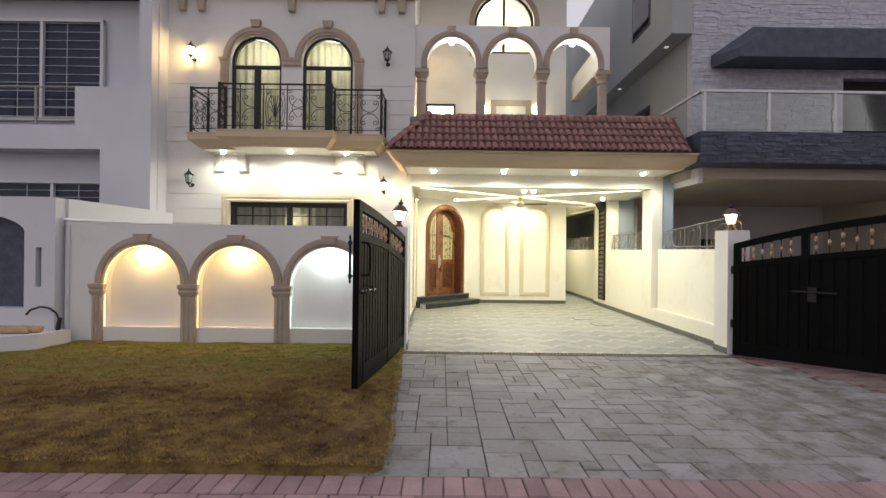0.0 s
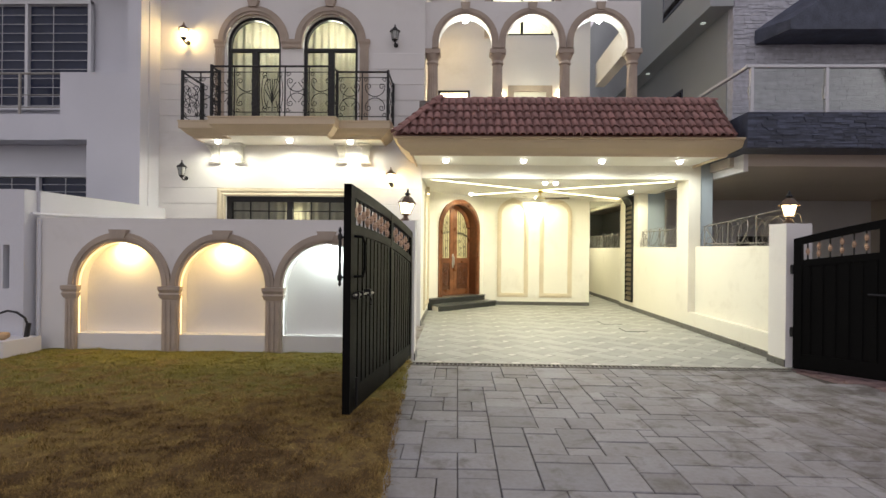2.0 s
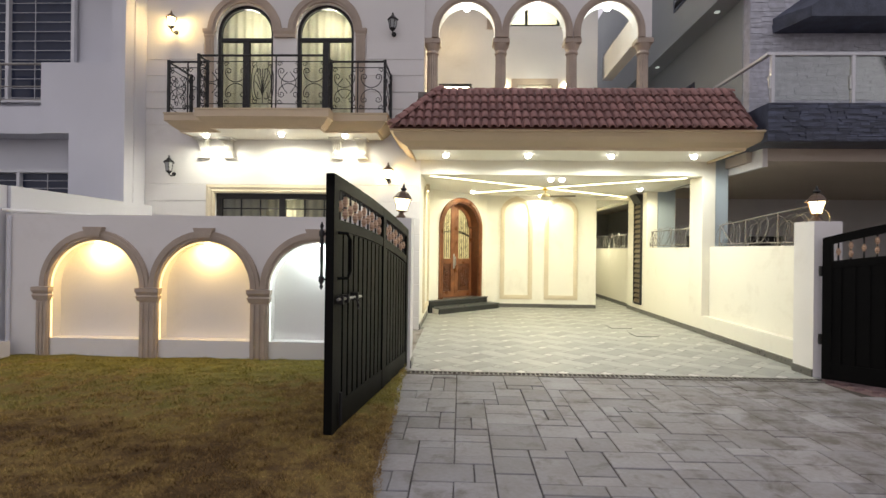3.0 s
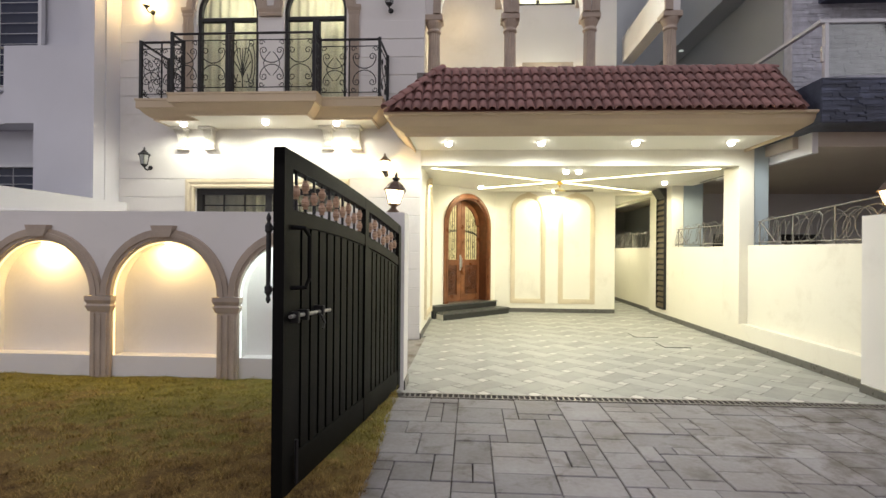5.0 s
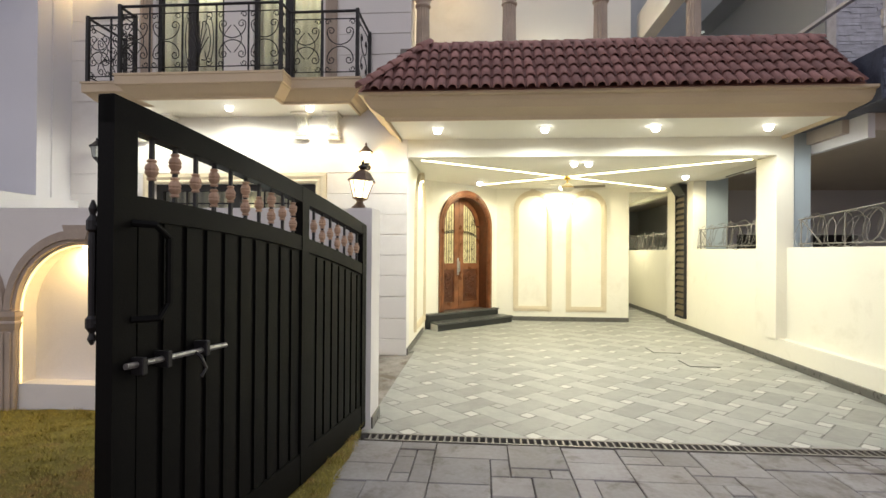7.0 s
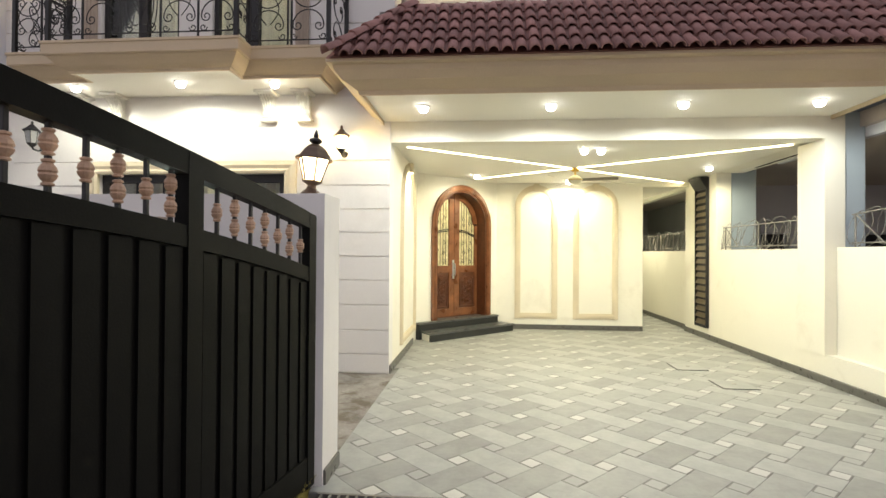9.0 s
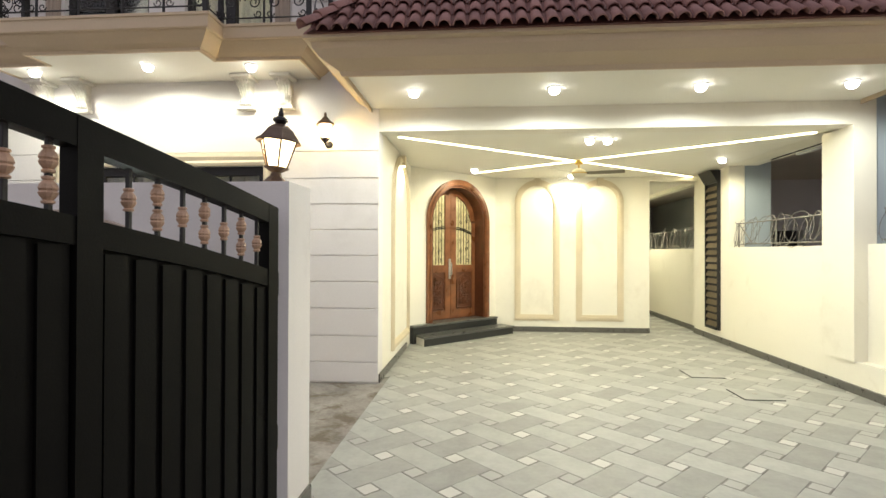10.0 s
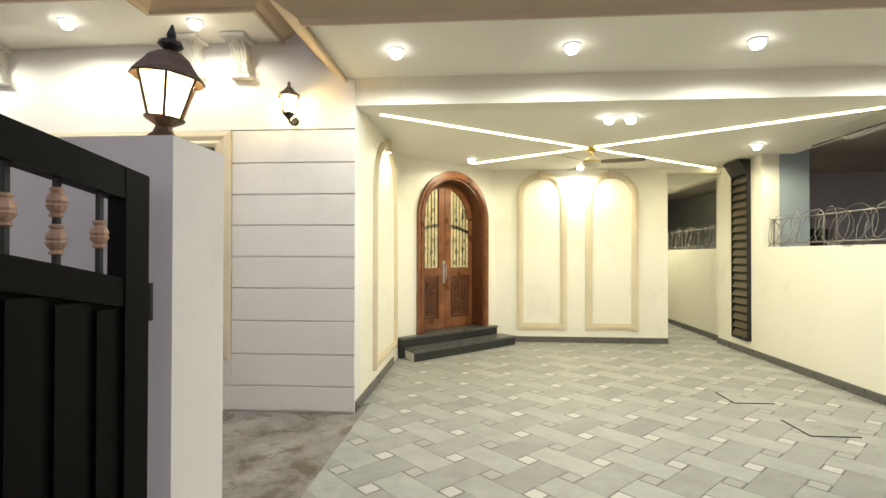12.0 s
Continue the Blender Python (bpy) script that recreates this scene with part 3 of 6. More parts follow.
for f in ((0, 1, 2, 3), (4, 0, 3, 7), (1, 5, 6, 2), (0, 4, 5, 1), (3, 2, 6, 7), (4, 7, 6, 5)):
    bm.faces.new([v[i] for i in f])
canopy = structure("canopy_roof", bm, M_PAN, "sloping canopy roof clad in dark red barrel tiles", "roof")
bm = B()
sweep(bm, [(-0.76, 10.70), (-0.76, 9.52), (4.50, 9.52), (4.50, 10.70)], [(-0.02, 3.06), (0.0, 3.06), (0.015, 3.10), (0.05, 3.12), (0.14, 3.17), (0.20, 3.24), (0.215, 3.29), (0.27, 3.30), (0.27, 3.33), (-0.02, 3.33)])
structure("canopy_cornice", bm, M_CORN, "tan curved cornice under the tiled canopy", "cornice")

# ---- left neighbour ----
n1 = thing("neighbour_house", (-9, 10.6, 0), "white plastered neighbouring house with barred windows", "house")
part("wall", box(B(), -14, -6.05, 10.60, 10.85, -0.1, 9.0), M_NWHITE, n1)
part("conduit", tube(B(), [(-5.79, 10.34, 0.0), (-5.79, 10.34, 8.6)], 0.012, 7), M_NWHITE, n1, "thin painted conduit")
part("side_wall", box(B(), -6.05, -5.80, 10.10, 16, -0.1, 9.0), M_NWHITE, n1)
part("balcony_block", box(B(), -7.31, -6.05, 10.10, 10.60, 3.43, 4.67), M_NWHITE, n1)
part("porch_wall", box(B(), -6.80, -6.05, 10.10, 10.60, -0.1, 3.43), M_NWHITE, n1)
part("balcony_slab", box(B(), -14, -7.31, 10.15, 10.60, 3.43, 3.91), M_NWHITE, n1)
part("soffit", box(B(), -14, -6.05, 10.10, 10.60, 6.61, 6.8), M_SLATE, n1, "dark canopy soffit")
part("roof", box(B(), -14, -5.8, 10.10, 16, 9.0, 9.2), M_CONC, n1)


def barred_window(parent, x0, x1, z0, z1, y, rows):
    fr = B()
    for a, b in ((x0, x0 + 0.06), (x1 - 0.06, x1), ((x0 + x1) / 2 - 0.03, (x0 + x1) / 2 + 0.03)):
        box(fr, a, b, y, y + 0.08, z0, z1)
    box(fr, x0, x1, y - 0.01, y + 0.07, z1 - 0.06, z1)
    box(fr, x0, x1, y - 0.01, y + 0.07, z0, z0 + 0.06)
    w = part("window", fr, M_ALU, parent, "white framed window with security bars")
    p = part("pane", box(B(), x0 + 0.02, x1 - 0.02, y + 0.072, y + 0.08, z0, z1), M_DARKGL, w)
    p.visible_shadow = False
    for k in range(rows):
        z = z0 + (z1 - z0) * (k + 0.5) / rows
        part("bar", tube(B(), [(x0, y + 0.03, z), (x1, y + 0.03, z)], 0.006, 5), M_ALU, w)
    for k in (0.3, 0.7):
        part("bar", tube(B(), [(x0 + (x1 - x0) * k, y + 0.035, z0), (x0 + (x1 - x0) * k, y + 0.035, z1)], 0.006, 5), M_ALU, w)


barred_window(n1, -9.55, -7.02, 4.08, 6.17, 10.47, 12)
barred_window(n1, -12.2, -9.65, 4.35, 6.17, 10.47, 10)
barred_window(n1, -9.3, -6.66, 1.2, 2.84, 10.40, 12)
rail = thing("balcony_railing", (-9, 10.2, 3.91), "thin pale steel railing on the neighbour's balcony", "railing")
part("handrail", tube(B(), [(-13, 10.2, 4.68), (-7.31, 10.2, 4.68)], 0.022, 8), M_GALV, rail)
for z in (4.05, 4.28):
    part("rail", tube(B(), [(-13, 10.2, z), (-7.31, 10.2, z)], 0.010, 6), M_GALV, rail)
for k in range(6):
    part("post", tube(B(), [(-8.16 - 1.0 * k, 10.2, 3.90), (-8.16 - 1.0 * k, 10.2, 4.68)], 0.025, 8), M_GALV, rail)
# neighbour front wall and dividing wall
bm = arched_wall(B(), -14, -5.70, -0.1, 2.22, 7.55, 7.75, [(-7.2, 1.05, 0.58, 1.70, 0.30), (-5.94, 0.045, 0.90, 1.48, 0)])
structure("wall_neighbour_front", bm, M_NWHITE, "white neighbouring front wall with a dark arched panel", "wall")
structure("wall_panel", box(B(), -8.4, -5.8, 7.76, 7.80, 0.5, 2.1), M_SLATE, "dark panel behind the arched wall opening", "panel")
structure("wall_slit_shade", box(B(), -6.02, -5.86, 7.752, 7.757, 0.85, 1.55), M_VOID, "near-black sheet painting the shade in a narrow wall slit", "panel")
structure("wall_divide", box(B(), -5.90, -5.66, 7.76, 10.69, -0.1, 2.22), M_NWHITE, "white dividing wall between two plots", "wall")
bm = slab(B(), [(-9, 6.2), (-6.2, 6.6), (-5.55, 7.1), (-5.45, 7.55), (-9, 7.55)], -0.1, 0.28)
structure("planter_kerb", bm, M_NWHITE, "low white kerb block by the wall", "kerb")

# ---- right neighbour ----
n2 = thing("neighbour_villa", (8, 11, 0), "grey neighbouring villa with slate balcony and ledgestone wall", "house")
part("balcony_slab", bbox(4.66, 12, 9.22, 10.9, 3.15, 3.73, 0.01), M_SLATE, n2, "dark slate clad balcony edge")
part("beam", box(B(), 4.98, 12, 9.75, 10.05, 2.95, 3.15), M_NBEIGE, n2)
part("beam", box(B(), 4.90, 4.98, 9.75, 12.5, 2.86, 3.15), M_NWHITE, n2)
part("porch_ceiling", box(B(), 4.82, 12, 10.05, 22.4, 2.98, 3.3), M_NBEIGE, n2)
part("stone_wall", arched_wall(B(), 5.32, 12, 3.73, 9.5, 10.90, 11.1, [(9.5, 0.92, 3.75, 5.31, 0)]), M_LEDGE, n2, "pale ledgestone wall")
part("side_wall", box(B(), 5.30, 5.5, 11.1, 22, 3.15, 9.5), M_NGREY, n2, "grey painted side wall")
part("upper_overhang", slab(B(), [(4.87, 10.88), (5.31, 10.88), (5.31, 22), (4.87, 22)], 6.22, 9.5), M_NGREY, n2)
part("roof", box(B(), 4.87, 12, 10.88, 22, 9.5, 9.7), M_NGREY, n2)
for y in (11.6, 14.6, 17.6):
    part("soffit_lamp", lathe(B(), 5.08, y, [(0.05, 6.20), (0.05, 6.218)]), M_DIMB, n2)
for y, z0, z1 in ((13.0, 4.0, 5.3), (12.0, 6.9, 8.0)):
    x = 5.28 if z0 < 6 else 4.85
    w = part("window", box(B(), x, x + 0.02, y, y + 1.1, z0, z1), M_SLATE, n2, "dark tinted side window")
    part("pane", box(B(), x - 0.006, x - 0.002, y + 0.06, y + 1.04, z0 + 0.06, z1 - 0.06), M_GLASSD, w)
part("opening_shade", box(B(), 8.5, 10.5, 11.1, 11.15, 3.73, 5.4), M_VOID, n2)
bm = B()
v = [bm.verts.new(p) for p in ((5.71, 10.9, 5.48), (5.71, 10.9, 5.74), (6.62, 10.9, 6.39), (12, 10.9, 6.39), (12, 10.9, 5.48), (5.95, 10.2, 5.48), (5.95, 10.2, 5.66), (6.55, 10.2, 6.06), (12, 10.2, 6.06), (12, 10.2, 5.48))]
for f in ((0, 1, 2, 3, 4), (5, 9, 8, 7, 6), (0, 5, 6, 1), (1, 6, 7, 2), (2, 7, 8, 3), (0, 4, 9, 5), (4, 3, 8, 9)):
    bm.faces.new([v[i] for i in f])
part("canopy", bm, M_SLATE, n2, "dark slate window canopy")
part("column", bbox(4.645, 4.885, 10.73, 11.0, -0.1, 3.15, 0.01), M_NBLUE, n2, "blue-grey painted column")
part("column", bbox(4.69, 5.10, 13.46, 13.74, -0.1, 3.15, 0.01), M_NBLUE, n2)
part("porch_wall", arched_wall(B(), 6.1, 12, -0.1, 3.15, 15.8, 16, [(6.7, 0.3, 0.9, 1.95, 0), (8.6, 0.5, 0.9, 1.95, 0)]), M_NWHITE, n2)
part("porch_wall", box(B(), 6.1, 6.3, 16.0, 22.2, -0.1, 3.15), M_NGREY, n2)
part("porch_wall", box(B(), 4.6, 6.3, 22.21, 22.4, -0.1, 3.3), M_NGREY, n2)
part("porch_window_shade", box(B(), 6.32, 9.2, 16.0, 16.05, 0.8, 2.1), M_VOID, n2)
part("porch_side", box(B(), 11.9, 12, 8.0, 16, -0.1, 3.15), M_NBEIGE, n2)
structure("neighbour_porch_floor", box(B(), 4.86, 14, 7.72, 22, -0.12, -0.02), M_CONC, "concrete floor of the neighbouring porch", "floor")
r2 = thing("glass_railing", (7, 9.3, 3.73), "white metal and glass railing on the slate balcony", "railing")
xs = [4.75, 5.93, 7.13, 8.32, 9.52]
part("top_rail", bbox(4.66, 12, 9.25, 9.31, 4.45, 4.50, 0.005), M_ALU, r2)
part("top_rail", bbox(4.67, 4.73, 9.31, 10.9, 4.45, 4.50, 0.005), M_ALU, r2)
for x in xs:
    p = part("post", bbox(x - 0.025, x + 0.025, 9.25, 9.31, 3.73, 4.45, 0.004), M_ALU, r2)
    part("clamp", bbox(x - 0.05, x - 0.025, 9.26, 9.30, 3.95, 4.15, 0.004), M_STEEL, p)
for a, b in zip(xs, xs[1:]):
    g = part("pane", box(B(), a + 0.03, b - 0.03, 9.276, 9.284, 3.78, 4.44), M_GLASS, r2)
    g.visible_shadow = False

# ---- upper windows, balcony ----
def arched_window(xc):
    w = thing("arched_window", (xc, 10.8, 3.76), "black framed arched balcony window with cream curtains", "window", "arched windows")
    part("frame", band(B(), xc, 5.44, 0.475, 0.53, 10.76, 10.84, leg=3.76), M_IRON, w)
    part("transom", bbox(xc - 0.48, xc + 0.48, 10.765, 10.835, 5.30, 5.37, 0.006), M_IRON, w)
    part("mullion", bbox(xc - 0.06, xc + 0.06, 10.755, 10.845, 3.76, 5.30, 0.006), M_IRON, w)
    for s in (-1, 1):
        p = part("pane", box(B(), min(xc + s * 0.06, xc + s * 0.48), max(xc + s * 0.06, xc + s * 0.48), 10.797, 10.803, 3.78, 5.30), M_GLASS, w)
        p.visible_shadow = False
    pts = arc(xc, 5.44, 0.476, 20)
    p = part("fanlight", prism(B(), [(xc - 0.476, 5.37)] + pts + [(xc + 0.476, 5.37)], 10.797, 10.803), M_GLASS, w)
    p.visible_shadow = False
    return w


arched_window(-3.95)
arched_window(-2.45)


def curtain(x0, x1, z0, z1, y, folds, label):
    bm = B()
    n = folds * 8
    rows = []
    for i in range(n + 1):
        u = i / n
        d = 0.035 * math.sin(u * folds * math.tau) + 0.012 * math.sin(u * folds * 5.1 + 1)
        rows.append([bm.verts.new((x0 + (x1 - x0) * u, y + d, z)) for z in (z0, (z0 + z1) / 2, z1)])
    for a, b in zip(rows, rows[1:]):
        for k in range(2):
            bm.faces.new((a[k], b[k], b[k + 1], a[k + 1]))
    bmesh.ops.solidify(bm, geom=bm.faces[:], thickness=0.006)
    ob = part("curtain", bm, M_CURT, None, smooth=True)
    return tagged(ob, label, "curtain")


curtain(-4.7, -3.2, 3.75, 6.3, 11.42, 9, "drawn cream curtain in warm window light")
curtain(-3.2, -2.15, 3.75, 6.3, 11.42, 7, "drawn cream curtain in warm window light")
curtain(-4.6, -1.9, 0.5, 2.6, 11.2, 16, "drawn cream curtain behind a barred window")
bm = box(B(), -5.0, -1.6, 11.6, 11.7, 3.4, 6.6)
box(bm, -5.0, -1.6, 10.92, 11.6, 6.5, 6.6)
box(bm, -5.1, -5.0, 10.92, 11.7, 3.4, 6.6)
box(bm, -1.6, -1.5, 10.92, 11.7, 3.4, 6.6)
box(bm, -5.0, -1.6, 10.92, 11.6, 3.4, 3.72)
box(bm, -4.7, -1.8, 11.5, 11.6, 0.3, 2.7)
box(bm, -4.7, -1.8, 10.92, 11.5, 2.65, 2.75)
box(bm, -4.8, -4.7, 10.92, 11.6, 0.3, 2.75)
box(bm, -1.8, -1.7, 10.92, 11.6, 0.3, 2.75)
structure("wall_rooms", bm, M_CREAM, "cream inner room walls behind the windows", "wall")

for xc in (-3.95, -2.45):
    t = thing("window_surround", (xc, 10.68, 5.5), "brown stone arch surround with keystone over a window", "arch trim", "window surrounds")
    part("arch", band(B(), xc, 5.46, 0.53, 0.69, 10.645, 10.70), M_TRIM, t)
    part("bead", band(B(), xc, 5.46, 0.58, 0.64, 10.625, 10.646), M_TRIM, t)
    part("keystone", prism(B(), [(xc - 0.075, 6.12), (xc + 0.075, 6.12), (xc + 0.11, 6.27), (xc - 0.11, 6.27)], 10.60, 10.70), M_TRIM, t)
for xc, w in ((-4.61, 0.21), (-3.20, 0.42), (-1.79, 0.21)):
    t = thing("window_pilaster", (xc, 10.68, 3.76), "brown stone pilaster with capital beside a balcony window", "pilaster", "window pilasters")
    if w < 0.3:
        part("shaft", bbox(xc - w / 2 + 0.02, xc + w / 2 - 0.02, 10.66, 10.70, 3.76, 5.38, 0.006), M_TRIM, t)
        for k in (-1, 0, 1):
            part("flute", bbox(xc + k * 0.05 - 0.014, xc + k * 0.05 + 0.014, 10.648, 10.661, 3.8, 5.33, 0.005), M_TRIM, t)
    cap = sweep(B(), [(xc + w / 2 - 0.02, 10.70), (xc + w / 2 - 0.02, 10.66), (xc - w / 2 + 0.02, 10.66), (xc - w / 2 + 0.02, 10.70)], [(0.02, 5.34), (0, 5.34), (-0.012, 5.38), (-0.004, 5.40), (-0.025, 5.45), (-0.025, 5.50), (0.02, 5.50)])
    part("capital", cap, M_TRIM, t)
    part("capital_core", box(B(), xc - w / 2 + 0.025, xc + w / 2 - 0.025, 10.662, 10.70, 5.34, 5.498), M_TRIM, t)

for x in (-5.48, -5.09, -3.2, -1.32, -0.90):
    t = thing("cornice_bracket", (x, 10.6, 6.46), "small brown stone bracket under the cornice", "bracket", "cornice brackets")
    part("block", prism(B(), [(x - 0.06, 6.46), (x + 0.06, 6.46), (x + 0.085, 6.75), (x - 0.085, 6.75)], 10.58, 10.70), M_TRIM, t)

# balcony slab: stepped plan carried by a curved edge
PLAN = [(-4.98, 10.70), (-4.98, 9.90), (-4.30, 9.90), (-4.30, 9.62), (-2.08, 9.62), (-2.08, 9.90), (-1.17, 9.90), (-1.17, 10.70)]
balc = thing("balcony", (-3.1, 10.3, 3.4), "tan balcony slab with a curved stepped edge", "balcony")
bm = slab(B(), [(-4.80, 10.70), (-4.80, 10.08), (-4.12, 10.08), (-4.12, 9.80), (-2.26, 9.80), (-2.26, 10.08), (-1.35, 10.08), (-1.35, 10.70)][::-1], 3.462, 3.70)
part("soffit", bm, M_CEIL, balc, "white balcony soffit")
bm = sweep(B(), PLAN, [(-0.22, 3.70), (-0.22, 3.475), (-0.205, 3.452), (-0.178, 3.452), (-0.172, 3.480), (-0.155, 3.485), (-0.115, 3.510), (-0.07, 3.550), (-0.035, 3.588), (-0.03, 3.598), (-0.008, 3.60), (0.0, 3.61), (0.0, 3.715), (0.012, 3.72), (0.012, 3.745), (-0.22, 3.745)])
part("edge", bm, M_CORN, balc)
part("top", slab(B(), [(x * 0.999 - 0.003, y + 0.02) for x, y in PLAN][::-1], 3.70, 3.741), M_TRIML, balc)


def rail_panel(parent, p, q, z0, z1, motif):
    """Wrought iron between two posts p and q (x, y)."""
    P, Q = Vector((*p, 0)), Vector((*q, 0))
    d = Q - P
    L = d.length
    d.normalize()

    def W(u, z):
        return (P.x + d.x * u, P.y + d.y * u, z)

    part("rail", tube(B(), [W(0, z1), W(L, z1)], 0.018, 6), M_IRON, parent)
    part("rail", tube(B(), [W(0, z1 - 0.10), W(L, z1 - 0.10)], 0.008, 5), M_IRON, parent)
    part("rail", tube(B(), [W(0, z0 + 0.08), W(L, z0 + 0.08)], 0.008, 5), M_IRON, parent)
    zm, hgt = (z0 + z1) / 2 - 0.01, (z1 - z0 - 0.18) / 2

    def scroll(pts, rad):
        part("scroll", tube(B(), pts, rad, 4), M_IRON, parent)

    if motif == "leaf":
        for s in (-1, 1):
            for k, top in ((0.045, 0.62), (0.095, 0.40), (0.125, 0.10)):
                scroll([W(L / 2 + s * k * (i / 8) ** 1.4, zm - hgt * 0.62 + hgt * (0.62 + top) * (i / 8)) for i in range(9)], 0.0075)
            scroll([W(L / 2 + s * (0.06 + 0.085 * math.cos(radians(q))), zm - 0.02 + hgt * 0.72 * math.sin(radians(q))) for q in range(-110, 120, 20)], 0.0075)
            scroll([W(L / 2 + s * (0.125 + 0.06 * math.cos(radians(q))), zm + hgt * 0.86 * math.sin(radians(q))) for q in range(-150, 160, 20)], 0.007)
            scroll([W(u, z) for u, z in spiral(L / 2 + s * L * 0.27, zm - hgt * 0.86, 0.055, 1.1, 90, -s)], 0.0065)
            scroll([W(u, z) for u, z in spiral(L / 2 + s * L * 0.27, zm + hgt * 0.88, 0.055, 1.1, -90, s)], 0.0065)
        scroll([W(L / 2, z0 + 0.08), W(L / 2, zm + hgt * 0.66)], 0.0075)
    else:
        R = min(0.175, L * 0.42)
        for v in (-1, 1):
            zc = zm + v * (R + 0.012)
            scroll([W(L / 2 + R * math.cos(radians(q)), zc - v * R * math.sin(radians(q))) for q in range(0, 181, 15)], 0.0075)
            for s in (-1, 1):
                scroll([W(u, z) for u, z in spiral(L / 2 + s * (R - 0.055), zc + v * 0.002, 0.055, 1.15, 0 if s > 0 else 180, s * v, 14, 0.3)], 0.007)
                scroll([W(u, z) for u, z in spiral(L / 2 + s * L * 0.36, zm + v * hgt * 0.88, 0.042, 1.1, 180 if s > 0 else 0, -s * v, 12, 0.3)], 0.0065)
        if motif > 0:
            for s in (-1, 1):
                scroll([W(L / 2 + s * (0.02 + 0.10 * math.sin(math.pi * i / 8)), zm - hgt * 0.5 + hgt * i / 8) for i in range(9)], 0.0065)


rl = thing("balcony_railing", (-3.1, 9.8, 3.745), "black wrought iron balcony railing with scrolls", "railing")
Z0, Z1 = 3.745, 4.62
ring = [(-4.93, 10.66), (-4.93, 9.95), (-4.26, 9.95), (-4.26, 9.67), (-2.13, 9.67), (-2.13, 9.95), (-1.22, 9.95), (-1.22, 10.66)]
posts = [ring[0], ring[1], (-4.60, 9.95), ring[2], ring[3], (-3.86, 9.67), (-3.42, 9.67), (-2.97, 9.67), (-2.55, 9.67), ring[4], ring[5], (-1.68, 9.95), ring[6], ring[7]]
for x, y in posts:
    k = 0.022 if (x, y) in ring else 0.010
    part("post", bbox(x - k, x + k, y - k, y + k, Z0, Z1 + (0.03 if k > 0.02 else 0), 0.003), M_IRON, rl)
motifs = [1, 1, -1, 1, 1, -1, "leaf", 1, -1, 1, 1, -1, -1]
for a, b, mo in zip(posts, posts[1:], motifs):
    rail_panel(rl, a, b, Z0, Z1, mo)


def corbel(x):
    t = thing("corbel", (x, 10.6, 3.147), "white plaster acanthus corbel under the balcony", "corbel", "balcony corbels")
    bm = B()
    prof = [(10.70, 3.120), (10.62, 3.120), (10.60, 3.200), (10.63, 3.267), (10.58, 3.373), (10.50, 3.427), (10.46, 3.460), (10.70, 3.460)]
    prism(bm, [(y + 0.012 if y < 10.69 else y, z) for y, z in prof], -0.07, 0.07)
    part("scroll", bm, M_PLASTER, t, m=Matrix(((0, 1, 0, x), (1, 0, 0, 0), (0, 0, 1, 0), (0, 0, 0, 1))))
    for k in (-2, -1, 0, 1, 2):
        part("leaf", tube(B(), [(x + k * 0.020, 10.60, 3.160), (x + k * 0.026, 10.612, 3.240), (x + k * 0.034, 10.572, 3.347), (x + k * 0.038, 10.50, 3.413)], [0.005, 0.009, 0.012, 0.006], 5), M_PLASTER, t)
    for s in (-1, 1):
        for z, y in ((3.180, 10.600), (3.393, 10.515)):
            part("curl", tube(B(), [(x + s * (0.055 + 0.022 * math.cos(radians(q))), y - 0.004, z + 0.022 * math.sin(radians(q))) for q in range(-200, 100, 30)], 0.008, 5), M_PLASTER, t)
    part("abacus", bbox(x - 0.115, x + 0.115, 10.44, 10.70, 3.420, 3.459, 0.006), M_PLASTER, t)
    part("foot", bbox(x - 0.10, x + 0.10, 10.60, 10.70, 3.100, 3.133, 0.006), M_PLASTER, t)


for x in (-4.66, -4.19, -2.19, -1.73):
    corbel(x)


def downlight(x, y, z, mat=None):
    t = thing("downlight", (x, y, z), "lit round recessed ceiling downlight", "lamp", "downlights")
    part("ring", lathe(B(), x, y, [(0.066, z - 0.010), (0.072, z - 0.004), (0.072, z - 0.0005)], 16), M_ALU, t)
    # lens bulges so its glow looks round, imitating glare in the shape
    part("lens", lathe(B(), x, y, [(0.014, z - 0.070), (0.034, z - 0.063), (0.048, z - 0.047), (0.053, z - 0.028), (0.050, z - 0.0105)], 16), mat or M_BULB, t, smooth=True)


for x in (-0.18, 1.21, 2.6, 3.97):
    downlight(x, 10.08, 3.10)
for x, y in ((-4.42, 10.24), (-3.05, 10.16), (-1.95, 10.24)):
    downlight(x, y, 3.462)
for x, y in ((1.825, 11.39), (2.046, 11.40), (4.05, 12.82), (0.37, 13.55), (2.10, 14.27)):
    downlight(x, y, 2.88)


